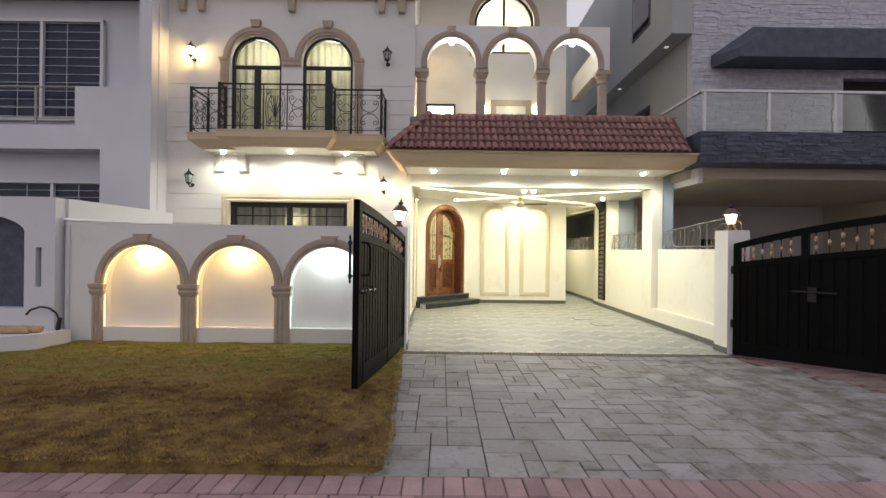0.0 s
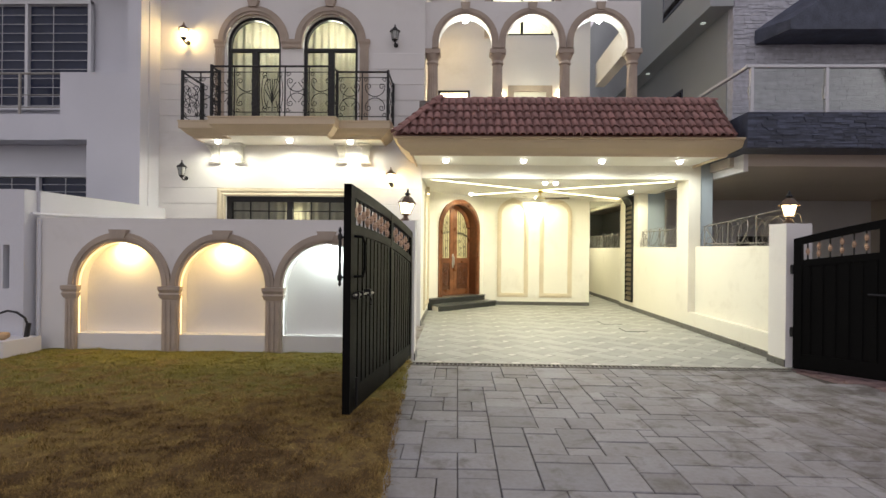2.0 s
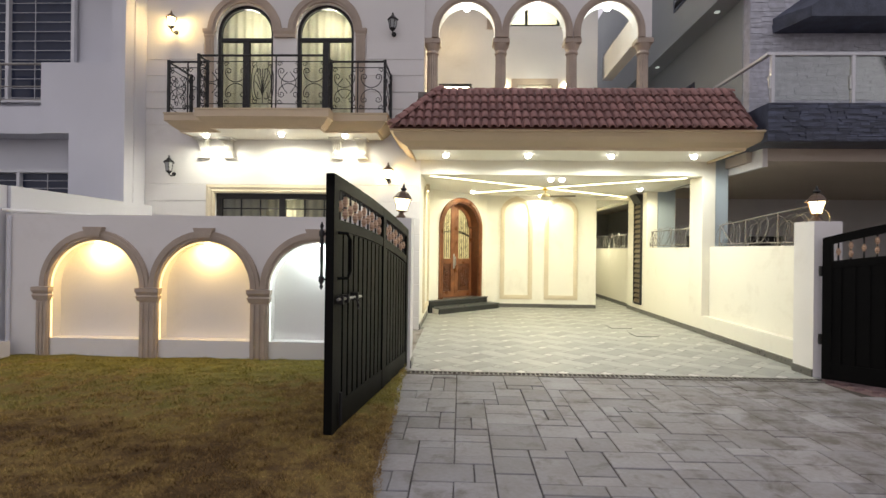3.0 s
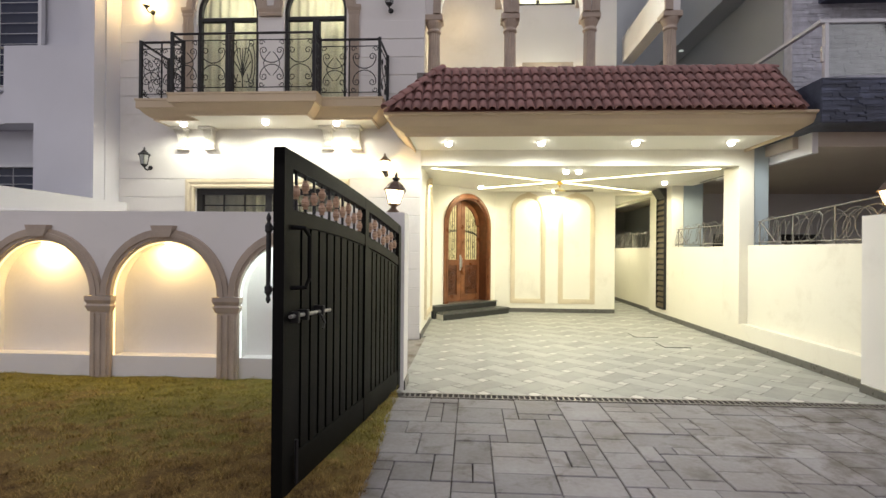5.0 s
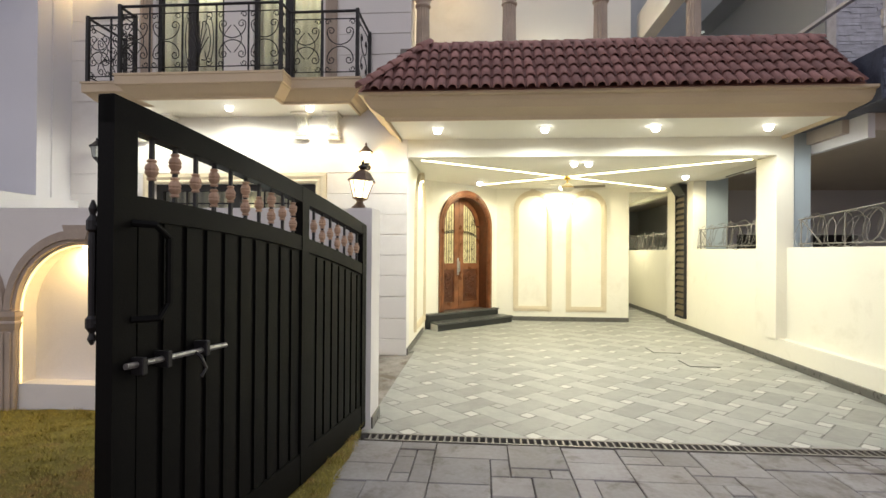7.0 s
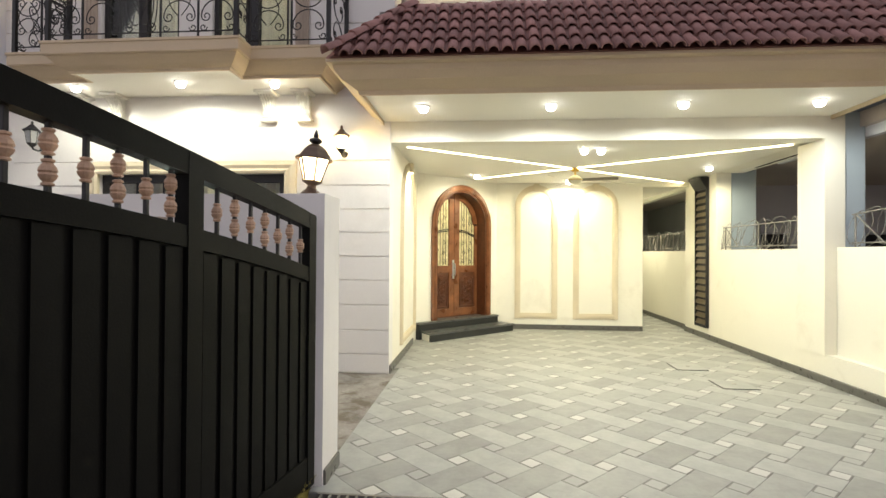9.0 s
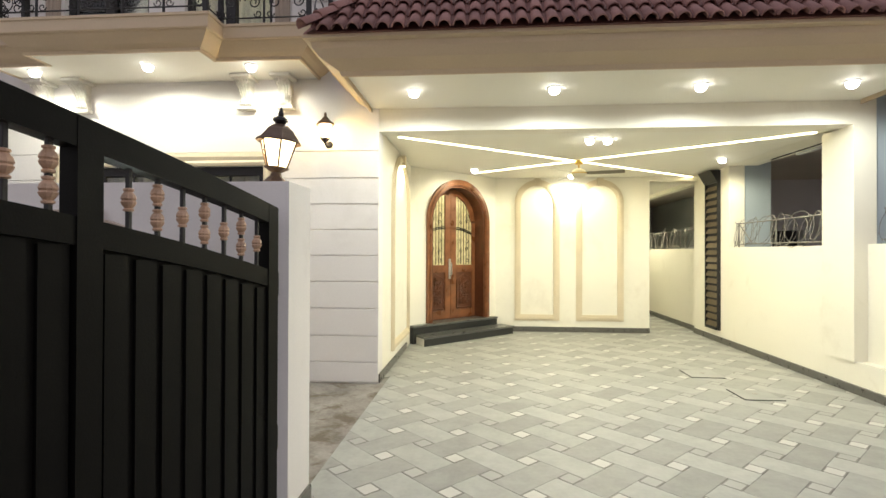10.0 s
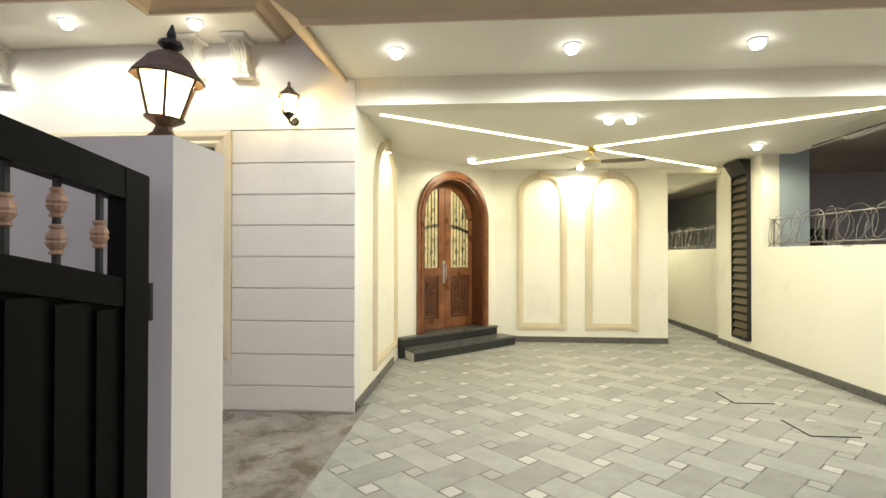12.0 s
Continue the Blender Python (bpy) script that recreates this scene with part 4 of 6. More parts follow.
def wall_sconce(x, z, lit):
    t = thing("wall_sconce", (x, 10.70, z), ("lit" if lit else "unlit") + " black lantern sconce on the white wall", "wall lamp", "wall lanterns")
    part("bracket_plate", lathe(B(), 0, 0, [(0.045, 0), (0.04, 0.02), (0.02, 0.03)], 10), M_IRON, t, m=Matrix.Translation((x, 10.70, z - 0.10)) @ Matrix.Rotation(radians(90), 4, "X"))
    part("arm", tube(B(), [(x, 10.68, z - 0.11), (x, 10.61, z - 0.145), (x, 10.54, z - 0.135), (x, 10.52, z - 0.10)], 0.012, 6), M_IRON, t)
    part("base", lathe(B(), x, 10.52, [(0.012, z - 0.12), (0.03, z - 0.10), (0.055, z - 0.075), (0.06, z - 0.065)], 6), M_IRON, t)
    g = part("glass", lathe(B(), x, 10.52, [(0.05, z - 0.065), (0.075, z + 0.085)], 6), M_LANT if lit else M_CLEARL, t)
    # lit sconces get the paler metal, glow included in its colour
    metal = M_LITBRONZE if lit else M_IRON
    g.visible_shadow = False
    for j in range(6):
        a = math.tau * j / 6
        part("bar", tube(B(), [(x + 0.055 * math.cos(a), 10.52 + 0.055 * math.sin(a), z - 0.068), (x + 0.08 * math.cos(a), 10.52 + 0.08 * math.sin(a), z + 0.088)], 0.005, 4), metal, t)
    part("roof", lathe(B(), x, 10.52, [(0.105, z + 0.085), (0.10, z + 0.10), (0.055, z + 0.135), (0.03, z + 0.165), (0.012, z + 0.18), (0.018, z + 0.20), (0.004, z + 0.225)], 6), metal, t)


wall_sconce(-5.24, 5.55, True)
wall_sconce(-1.18, 5.50, False)
wall_sconce(-5.25, 2.91, False)
wall_sconce(-1.23, 2.80, True)


def pillar_lantern(x, y, z, tilt):
    k = 0.87
    lean_m = Matrix.Translation((x, y, z)) @ Matrix.Rotation(radians(tilt), 4, "Y") @ Matrix.Translation((-x, -y, -z))
    t = thing("pillar_lantern", (x, y, z), "lit black post lantern on top of the wall", "lantern", "pillar lanterns")

    def turned(name, prof, sides, mat, label=""):
        return part(name, lathe(B(), x, y, [(r * k, z + h * k) for r, h in prof], sides), mat, t, label, m=lean_m.copy())

    turned("base", [(0.085, 0), (0.08, 0.02), (0.04, 0.06), (0.032, 0.085), (0.075, 0.11), (0.08, 0.12)], 12, M_LITBRONZE)
    g = turned("glass", [(0.062, 0.115), (0.116, 0.29)], 6, M_LANT, "warm glowing glass")
    g.visible_shadow = False
    for j in range(6):
        a = math.tau * j / 6
        part("bar", tube(B(), [(x + 0.068 * k * math.cos(a), y + 0.068 * k * math.sin(a), z + 0.115 * k), (x + 0.121 * k * math.cos(a), y + 0.121 * k * math.sin(a), z + 0.292 * k)], 0.006, 4), M_LITBRONZE, t, m=lean_m.copy())
    turned("brim", [(0.120, 0.288), (0.142, 0.280), (0.145, 0.287), (0.134, 0.302)], 12, M_LITBRONZE)
    turned("roof", [(0.132, 0.290), (0.134, 0.304), (0.108, 0.335), (0.088, 0.365), (0.052, 0.392), (0.03, 0.402)], 6, M_LITBRONZE)
    turned("finial", [(0.02, 0.40), (0.05, 0.425), (0.045, 0.44), (0.016, 0.455), (0.02, 0.47), (0.004, 0.515)], 10, M_IRON)


pillar_lantern(-0.67, 7.87, 1.855, 4.5)
pillar_lantern(4.45, 7.87, 1.865, 0.0)

# ground floor window
w = thing("front_window", (-3.235, 10.75, 0.62), "black framed window with a muntin grid and beige surround", "window")
sur = sweep(B(), [(-4.475, 0.62), (-4.475, 2.47), (-1.995, 2.47), (-1.995, 0.62)], [(-0.15, 0), (-0.15, 0.05), (-0.10, 0.06), (-0.06, 0.045), (-0.03, 0.06), (0.0, 0.05), (0.0, 0)], closed=True)
part("surround", sur, M_TRIML, w, "beige moulded surround", m=Matrix(((1, 0, 0, 0), (0, 0, -1, 10.70), (0, 1, 0, 0), (0, 0, 0, 1))))
fr = B()
for a, b in ((-4.475, -4.38), (-3.29, -3.18), (-2.09, -1.995)):
    box(fr, a, b, 10.755, 10.835, 0.62, 2.47)
box(fr, -4.475, -1.995, 10.75, 10.84, 2.37, 2.47)
box(fr, -4.475, -1.995, 10.75, 10.84, 0.62, 0.72)
part("frame", fr, M_IRON, w)
for x0, x1 in ((-4.38, -3.29), (-3.18, -2.09)):
    p = part("pane", box(B(), x0, x1, 10.797, 10.803, 0.72, 2.37), M_GLASS, w)
    p.visible_shadow = False
    for k in (1, 2):
        part("muntin", box(B(), x0 + (x1 - x0) * k / 3 - 0.01, x0 + (x1 - x0) * k / 3 + 0.01, 10.775, 10.795, 0.72, 2.37), M_IRON, p)
    for z in (1.25, 1.72, 2.19):
        part("muntin", box(B(), x0, x1, 10.772, 10.7945, z - 0.01, z + 0.01), M_IRON, p)

# ---- terrace arcade ----
def column(x):
    t = thing("column", (x, 10.92, 4.12), "fluted beige terrace column with a moulded capital", "column", "terrace columns")
    bm = B()
    n = 32
    rings = []
    for z, r in ((4.12, 0.105), (5.10, 0.095)):
        rings.append([bm.verts.new((x + (r - (0.010 if j % 2 else 0)) * math.cos(math.tau * j / n), 10.92 + (r - (0.010 if j % 2 else 0)) * math.sin(math.tau * j / n), z)) for j in range(n)])
    for j in range(n):
        bm.faces.new((rings[0][j], rings[0][(j + 1) % n], rings[1][(j + 1) % n], rings[1][j]))
    part("shaft", bm, M_TRIM, t)
    part("neck", lathe(B(), x, 10.92, [(0.098, 5.09), (0.115, 5.11), (0.115, 5.13), (0.098, 5.15), (0.10, 5.17), (0.135, 5.24), (0.145, 5.28)], 20), M_TRIM, t)
    part("abacus", bbox(x - 0.155, x + 0.155, 10.78, 11.06, 5.28, 5.38, 0.012), M_TRIM, t)


for x in COLS:
    column(x)
for xc, h, _, s, r in ARCHES:
    t = thing("arcade_trim", (xc, 10.79, 5.5), "brown stone arch moulding with keystone on the terrace", "arch trim", "terrace arches")
    part("arch", band(B(), xc, s, h - 0.004, h + 0.125, 10.765, 10.80, leg=5.38, rise0=r - 0.004, rise1=r + 0.125), M_TRIM, t)
    part("bead", band(B(), xc, s, h + 0.04, h + 0.085, 10.75, 10.766, leg=5.38, rise0=r + 0.04, rise1=r + 0.085), M_TRIM, t)
    part("keystone", prism(B(), [(xc - 0.065, 6.10), (xc + 0.065, 6.10), (xc + 0.09, 6.25), (xc - 0.09, 6.25)], 10.73, 10.80), M_TRIM, t)
    lamp = thing("arch_lamp", (xc, 10.92, 6.03), "bright round lamp under a terrace arch", "lamp", "terrace lamps")
    part("globe", lathe(B(), xc, 10.92, [(0.03, 5.93), (0.055, 5.945), (0.06, 5.975), (0.05, 6.01), (0.035, 6.028)], 14), M_CBULB, lamp, smooth=True)
w = thing("terrace_window", (1.53, 13.1, 6.57), "dark framed arched window with warm light above the terrace", "window")
part("frame", band(B(), 1.53, 7.35, 0.70, 0.76, 13.08, 13.16, leg=6.57), M_IRON, w)
part("mullion", bbox(1.50, 1.56, 13.08, 13.16, 6.57, 8.08, 0.004), M_IRON, w)
part("sill", bbox(0.79, 2.27, 13.07, 13.17, 6.57, 6.64, 0.004), M_IRON, w)
p = part("pane", prism(B(), [(0.83, 6.6)] + arc(1.53, 7.35, 0.7, 20) + [(2.23, 6.6)], 13.118, 13.122), M_GLASS, w)
p.visible_shadow = False
t = thing("window_surround", (1.53, 12.98, 7.4), "brown stone arch surround over the terrace window", "arch trim", "window surrounds")
part("arch", band(B(), 1.53, 7.35, 0.76, 0.90, 12.95, 13.0, leg=6.50), M_TRIM, t)
structure("wall_upper_room", box(box(B(), -0.6, 3.0, 14.6, 14.7, 5.5, 8.9), -0.6, 3.0, 13.25, 14.6, 6.1, 6.2), M_CREAM, "cream room wall behind the arched window", "wall")
t = thing("fireplace_surround", (1.72, 12.95, 4.12), "brown stone framed lit recess on the terrace wall", "wall recess")
fr = box(B(), 1.2, 1.34, 12.94, 13.0, 4.12, 5.36)
box(fr, 2.10, 2.24, 12.94, 13.0, 4.12, 5.36)
box(fr, 1.34, 2.10, 12.94, 13.0, 5.22, 5.36)
part("frame", fr, M_TRIM, t)
part("panel", box(B(), 1.34, 2.10, 12.985, 12.998, 4.12, 5.22), M_CREAM, t)
for x in (1.02, 2.42):
    s = thing("terrace_sconce", (x, 12.96, 5.0), "small lit wall light on the terrace", "wall lamp", "terrace sconces")
    part("shade", lathe(B(), x, 12.95, [(0.04, 4.95), (0.05, 5.0), (0.05, 5.2), (0.04, 5.24)], 10), M_WGLOW, s)
w = thing("terrace_door", (-0.07, 12.97, 4.12), "dark framed terrace door with a pane that glows by itself", "door")
part("frame", box(box(box(B(), -0.45, -0.39, 12.94, 13.0, 4.12, 5.24), 0.24, 0.30, 12.94, 13.0, 4.12, 5.24), -0.39, 0.24, 12.94, 13.0, 5.18, 5.24), M_IRON, w)
# pane emits its own light, with no lamp behind it
part("pane", box(B(), -0.39, 0.24, 12.975, 12.985, 4.12, 5.18), M_WGLOW, w)

# ---- carport panels ----
def wall_panel(xc, w, z0, z1, m, lit=False):
    t = thing("panel_moulding", m @ Vector((xc, 0, z0)), "beige arched panel moulding with a keystone on the wall", "moulding", "arched panels")
    r = w / 2
    for ri, ro, d in ((r - 0.11, r, 0.022), (r - 0.085, r - 0.025, 0.034), (r - 0.07, r - 0.045, 0.042)):
        part("moulding", band(B(), xc, z1 - r, ri, ro, -d, 0, leg=z0), M_TRIML, t, m=m.copy())
        part("moulding", box(B(), xc - ri, xc + ri, -d, 0, z0 + (r - ro), z0 + (r - ri)), M_TRIML, t, m=m.copy())
    part("keystone", prism(B(), [(xc - 0.035, z1 - 0.118), (xc + 0.035, z1 - 0.118), (xc + 0.055, z1 + 0.02), (xc - 0.055, z1 + 0.02)], -0.075, 0), M_TRIML, t, m=m.copy())
    if lit:
        part("lens", box(B(), xc - 0.02, xc + 0.02, -0.06, -0.02, z1 - 0.126, z1 - 0.119), M_WGLOW, t, m=m.copy())


BACKM = Matrix.Translation((0, 14.60, 0))
wall_panel(1.53, 0.83, 0.21, 2.84, BACKM)
wall_panel(2.68, 0.86, 0.21, 2.84, BACKM)
LEFTM = Matrix.Translation((-0.66, 12.2, 0)) @ Matrix.Rotation(radians(90), 4, "Z")
wall_panel(0.0, 1.45, 0.20, 2.83, LEFTM, True)
sw = thing("wall_switch", (-0.66, 13.03, 1.06), "small white doorbell switch on the wall", "switch")
part("plate", bbox(-0.66, -0.648, 12.99, 13.07, 1.02, 1.14, 0.003), M_PLASTIC, sw)
part("button", bbox(-0.648, -0.642, 13.015, 13.045, 1.06, 1.10, 0.002), M_IRON, sw)

# ---- front door on the diagonal wall ----
INSET = 0.0


def dpart(name, bm, mat, parent, label=""):
    return part(name, bm, mat, parent, label, m=DOORM @ Matrix.Translation((0, INSET, 0)))


door = thing("front_door", DOORM @ Vector((0.10, 0.1, 0.29)), "varnished wooden arched double door with glazed tops", "door")
XC = 0.10
dpart("casing", band(B(), XC, 2.02, 0.635, 0.735, -0.045, 0.0, leg=0.29), M_WOOD, door)
dpart("casing_bead", band(B(), XC, 2.02, 0.655, 0.685, -0.058, -0.044, leg=0.29), M_WOOD, door)
dpart("reveal", band(B(), XC, 2.02, 0.60, 0.65, -0.02, 0.40, leg=0.29), M_WOODD, door)
INSET = -0.10
for s in (-1, 1):
    lf = B()
    yl0, yl1 = 0.31, 0.365
    stile, wide = 0.065, 0.125
    inner, outer = XC + s * 0.004, XC + s * 0.60
    box(lf, min(inner, inner + s * wide), max(inner, inner + s * wide), yl0, yl1, 0.30, 2.02 + math.sqrt(0.36 - 0.0108))
    box(lf, min(outer, outer - s * stile), max(outer, outer - s * stile), yl0, yl1, 0.30, 2.02)
    m0, m1 = sorted((inner + s * wide, outer - s * stile))
    box(lf, m0, m1, yl0, yl1, 0.30, 0.44)
    box(lf, m0, m1, yl0, yl1, 1.12, 1.25)
    leaf = dpart("leaf", lf, M_WOOD, door, "varnished wooden leaf")
    ring_ = B()
    pa = [(XC + s * x_, z_) for x_, z_ in [(0.60 * math.sin(radians(q)), 2.02 + 0.60 * math.cos(radians(q))) for q in range(8, 91, 6)]]
    pb = [(XC + s * x_, z_) for x_, z_ in [(0.50 * math.sin(radians(q)), 2.02 + 0.50 * math.cos(radians(q))) for q in range(8, 91, 6)]]
    for i in range(len(pa) - 1):
        prism(ring_, [pa[i], pa[i + 1], pb[i + 1], pb[i]], yl0, yl1)
    dpart("arched_rail", ring_, M_WOOD, leaf)
    pan = box(B(), m0, m1, 0.330, 0.355, 0.44, 1.12)
    dpart("panel", pan, M_WOODD, leaf, "carved lower panel")
    cv = B()
    mid = (m0 + m1) / 2
    fr_ = [(m0 + 0.03, 0.48), (m0 + 0.03, 0.98), (mid, 1.08), (m1 - 0.03, 1.0), (m1 - 0.03, 0.48), (m0 + 0.03, 0.48)]
    tube(cv, [(x_, 0.326, z_) for x_, z_ in fr_], 0.012, 5)
    for k, (cx, cz, rr, st) in enumerate([(mid + dx_ * 0.075, 0.56 + 0.085 * r_ + 0.03 * (dx_ != 0), 0.048, 90 * r_ + 60 * dx_) for r_ in range(6) for dx_ in (-1, 0, 1) if r_ < 5 or dx_ == 0]):
        tube(cv, [(u, 0.324, z_) for u, z_ in spiral(cx, cz, rr, 1.4, st, 1 if k % 2 else -1, 16, 0.15)], 0.011, 5)
    tube(cv, [(mid, 0.326, 0.56), (mid + 0.03, 0.324, 0.7), (mid - 0.03, 0.324, 0.85), (mid, 0.326, 1.02)], 0.012, 5)
    dpart("carving", cv, M_WOODD, leaf)
    xo = abs(XC - (outer - s * stile))
    xi = abs(XC - (inner + s * wide))
    top_arc = [(XC + s * (xi + (xo - xi) * i / 10), 2.02 + math.sqrt(max(0.0, 0.25 - (xi + (xo - xi) * i / 10) ** 2))) for i in range(11)]
    poly = [(XC + s * xi, 1.25)] + top_arc + [(XC + s * xo, 1.25)]
    dpart("glazing", prism(B(), poly, 0.340, 0.346), M_GOLDGL, leaf, "amber textured glass")
    for i in range(1, 6):
        xx = xi + (xo - xi) * i / 6
        zz = 2.02 + math.sqrt(max(0.0, 0.25 - xx * xx))
        g = tube(B(), [(XC + s * xx, 0.332, 1.26), (XC + s * xx, 0.332, zz - 0.01)], 0.0055, 5)
        dpart("grille_bar", g, M_IRON, leaf)
    gs = B()
    tube(gs, [(XC + s * (xi + (xo - xi) * i / 8), 0.330, 1.93 - 0.10 * (i / 8) ** 2) for i in range(9)], 0.009, 5)
    tube(gs, [(XC + s * (xi + (xo - xi) * i / 8), 0.330, 1.90 - 0.10 * (i / 8) ** 2) for i in range(9)], 0.008, 5)
    for k, cz in enumerate((1.33, 1.50, 1.68, 2.02, 2.15)):
        for u0, hand in ((0.30, s), (0.70, -s)):
            if cz > 2.15 and u0 > 0.5:
                continue
            tube(gs, [(u, 0.328, z_) for u, z_ in spiral(XC + s * (xi + (xo - xi) * u0), cz + 0.05 * (k % 2) * (u0 > 0.5), 0.042, 1.1, 90 + 180 * (k % 2), hand, 12)], 0.0055, 4)
    dpart("grille", gs, M_IRON, leaf)
dpart("door_bottom", bbox(XC - 0.60, XC + 0.60, 0.30, 0.375, 0.285, 0.302, 0.002), M_WOODD, door)
h = dpart("handle_plate", bbox(XC - 0.055, XC - 0.005, 0.295, 0.310, 1.00, 1.36, 0.006), M_STEEL, door, "brushed steel handle plate")
dpart("handle", tube(B(), [(XC - 0.03, 0.290, 1.06), (XC - 0.03, 0.255, 1.08), (XC - 0.03, 0.250, 1.18), (XC - 0.03, 0.255, 1.28), (XC - 0.03, 0.290, 1.30)], 0.012, 8), M_STEEL, h)
INSET = 0.0
structure("wall_hall", box(B(), -1.6, 1.6, 1.2, 1.3, -0.1, 2.95), M_CREAM, "cream hall wall behind the front door", "wall", m=DOORM)

st = thing("door_steps", DOORM @ Vector((0.0, -0.3, 0)), "two black granite steps below the front door", "steps")
dpart("tread", bbox(-0.985, 0.98, -0.13, 0.40, 0.255, 0.285, 0.004), M_TREAD, st)
dpart("riser", box(B(), -0.985, 0.97, -0.11, 0.0, 0.0, 0.255), M_GRANITE, st)
dpart("tread", slab(B(), [(-1.00, -0.44), (1.07, -0.44), (1.07, -0.11), (-0.93, -0.11)], 0.115, 0.145), M_TREAD, st)
dpart("riser", box(B(), -0.99, 1.06, -0.425, -0.405, 0.0, 0.115), M_GRANITE, st)
dpart("cheek", slab(B(), [(-0.985, -0.405), (1.05, -0.405), (1.05, -0.112), (-0.92, -0.112)], 0, 0.115), M_PLASTER, st, "bare mortar step end")

# ---- ceiling fan ----
fan = thing("ceiling_fan", (1.97, 12.85, 2.88), "ivory three-blade ceiling fan with brass trim", "ceiling fan")
part("canopy", lathe(B(), 1.97, 12.85, [(0.05, 2.82), (0.065, 2.85), (0.06, 2.878)], 14), M_BRASS, fan)
part("rod", tube(B(), [(1.97, 12.85, 2.70), (1.97, 12.85, 2.84)], 0.013, 8), M_BRASS, fan)
part("motor", lathe(B(), 1.97, 12.85, [(0.03, 2.61), (0.09, 2.63), (0.115, 2.67), (0.115, 2.70), (0.08, 2.735), (0.03, 2.76)], 18), M_PLASTIC, fan, smooth=True)
part("band", lathe(B(), 1.97, 12.85, [(0.118, 2.678), (0.118, 2.692)], 18), M_BRASS, fan)
for a in (345, 225, 105):
    bl = B()
    sec = [(0.10, 0.028), (0.18, 0.05), (0.42, 0.065), (0.62, 0.062), (0.66, 0.04)]
    up = [bl.verts.new((x, y, -0.016 if y > 0 else 0.016)) for x, h2 in sec for y in (h2, -h2)]
    for i in range(len(sec) - 1):
        bl.faces.new((up[2 * i], up[2 * i + 1], up[2 * i + 3], up[2 * i + 2]))
    bmesh.ops.solidify(bl, geom=bl.faces[:], thickness=0.006)
    part("blade", bl, M_BLADE, fan, m=Matrix.Translation((1.97, 12.85, 2.685)) @ Matrix.Rotation(radians(a), 4, "Z"))

# ---- louvre on the side wall ----
lv = thing("wall_louvre", (4.44, 13.96, 0.2), "bronze slatted louvre panel fixed to the cream wall", "louvre")
fr = box(B(), 4.39, 4.44, 13.72, 13.745, 0.20, 2.66)
box(fr, 4.39, 4.44, 14.175, 14.20, 0.20, 2.66)
box(fr, 4.38, 4.44, 13.755, 14.165, 0.20, 0.24)
part("frame", fr, M_IRON, lv)
part("backing", box(B(), 4.425, 4.438, 13.755, 14.165, 0.24, 2.66), M_IRON, lv)
for k in range(20):
    z = 0.27 + k * 0.12
    sl = B()
    v = [sl.verts.new(p) for p in ((4.385, 13.755, z - 0.02), (4.385, 14.165, z - 0.02), (4.424, 14.165, z + 0.06), (4.424, 13.755, z + 0.06))]
    sl.faces.new(v)
    bmesh.ops.solidify(sl, geom=sl.faces[:], thickness=0.006)
    part("slat", sl, M_LOUVRE, lv)
cp = B()
v = [cp.verts.new(p) for p in ((4.27, 13.72, 2.86), (4.27, 14.20, 2.86), (4.44, 14.20, 2.86), (4.44, 13.72, 2.86), (4.39, 13.72, 2.66), (4.39, 14.20, 2.66), (4.44, 14.20, 2.66), (4.44, 13.72, 2.66))]
for f in ((0, 1, 2, 3), (4, 7, 6, 5), (0, 4, 5, 1), (1, 5, 6, 2), (2, 6, 7, 3), (3, 7, 4, 0)):
    cp.faces.new([v[i] for i in f])
part("hood", cp, M_IRON, lv, "dark flared hood")

# ---- razor wire frames on the side wall ----
def razor(y0, y1, zb, x, rise, seed, spill=0.0, lean=0.0):
    t = thing("razor_wire", (x, (y0 + y1) / 2, zb), "rusty razor wire coils on a steel pipe frame", "razor wire", "razor wires")
    rnd = random.Random(seed)
    for z, dz in ((zb + 0.05, 0.0), (zb + 0.37, rise)):
        part("pipe", tube(B(), [(x, y0, z + dz * 1.0), (x, y1, z)], 0.009, 6), M_WIRE, t)
    n = max(2, int((y1 - y0) / 0.75) + 1)
    for i in range(n):
        y = y1 - 0.05 - (y1 - y0 - 0.1) * i / (n - 1)
        part("post", tube(B(), [(x, y, zb - 0.01), (x, y, zb + 0.37 + rise * (y1 - y) / (y1 - y0))], 0.010, 6), M_WIRE, t)
    part("brace", tube(B(), [(x, y1 - 0.07, zb + 0.36), (x, y1 - 0.45, zb + 0.05)], 0.009, 6), M_WIRE, t)
    m = int((y1 + spill - y0) / 0.13)
    for i in range(m):
        yc, zc, r = y0 + (y1 + spill - y0) * (i + 0.5) / m + rnd.uniform(-0.06, 0.06), zb + 0.20 + rnd.uniform(-0.02, 0.05), rnd.uniform(0.17, 0.225)
        dx, tilt = lean + rnd.uniform(-0.05, 0.05), rnd.uniform(-0.25, 0.25)
        pts = [(x + dx + 0.06 * math.sin(math.tau * a / 22 + tilt * 6), yc + r * math.cos(math.tau * a / 22) * 0.95, zc + r * math.sin(math.tau * a / 22)) for a in range(23)]
        wire = tube(B(), pts, 0.0036, 4)
        for a in range(0, 22, 2):
            px, py, pz = pts[a]
            q = math.tau * a / 22
            v = [wire.verts.new(p) for p in ((px, py - 0.012 * math.sin(q), pz + 0.012 * math.cos(q)), (px, py + 0.014 * math.cos(q), pz + 0.014 * math.sin(q)), (px, py + 0.012 * math.sin(q), pz - 0.012 * math.cos(q)))]
            wire.faces.new(v)
        part("coil", wire, M_WIRE, t)


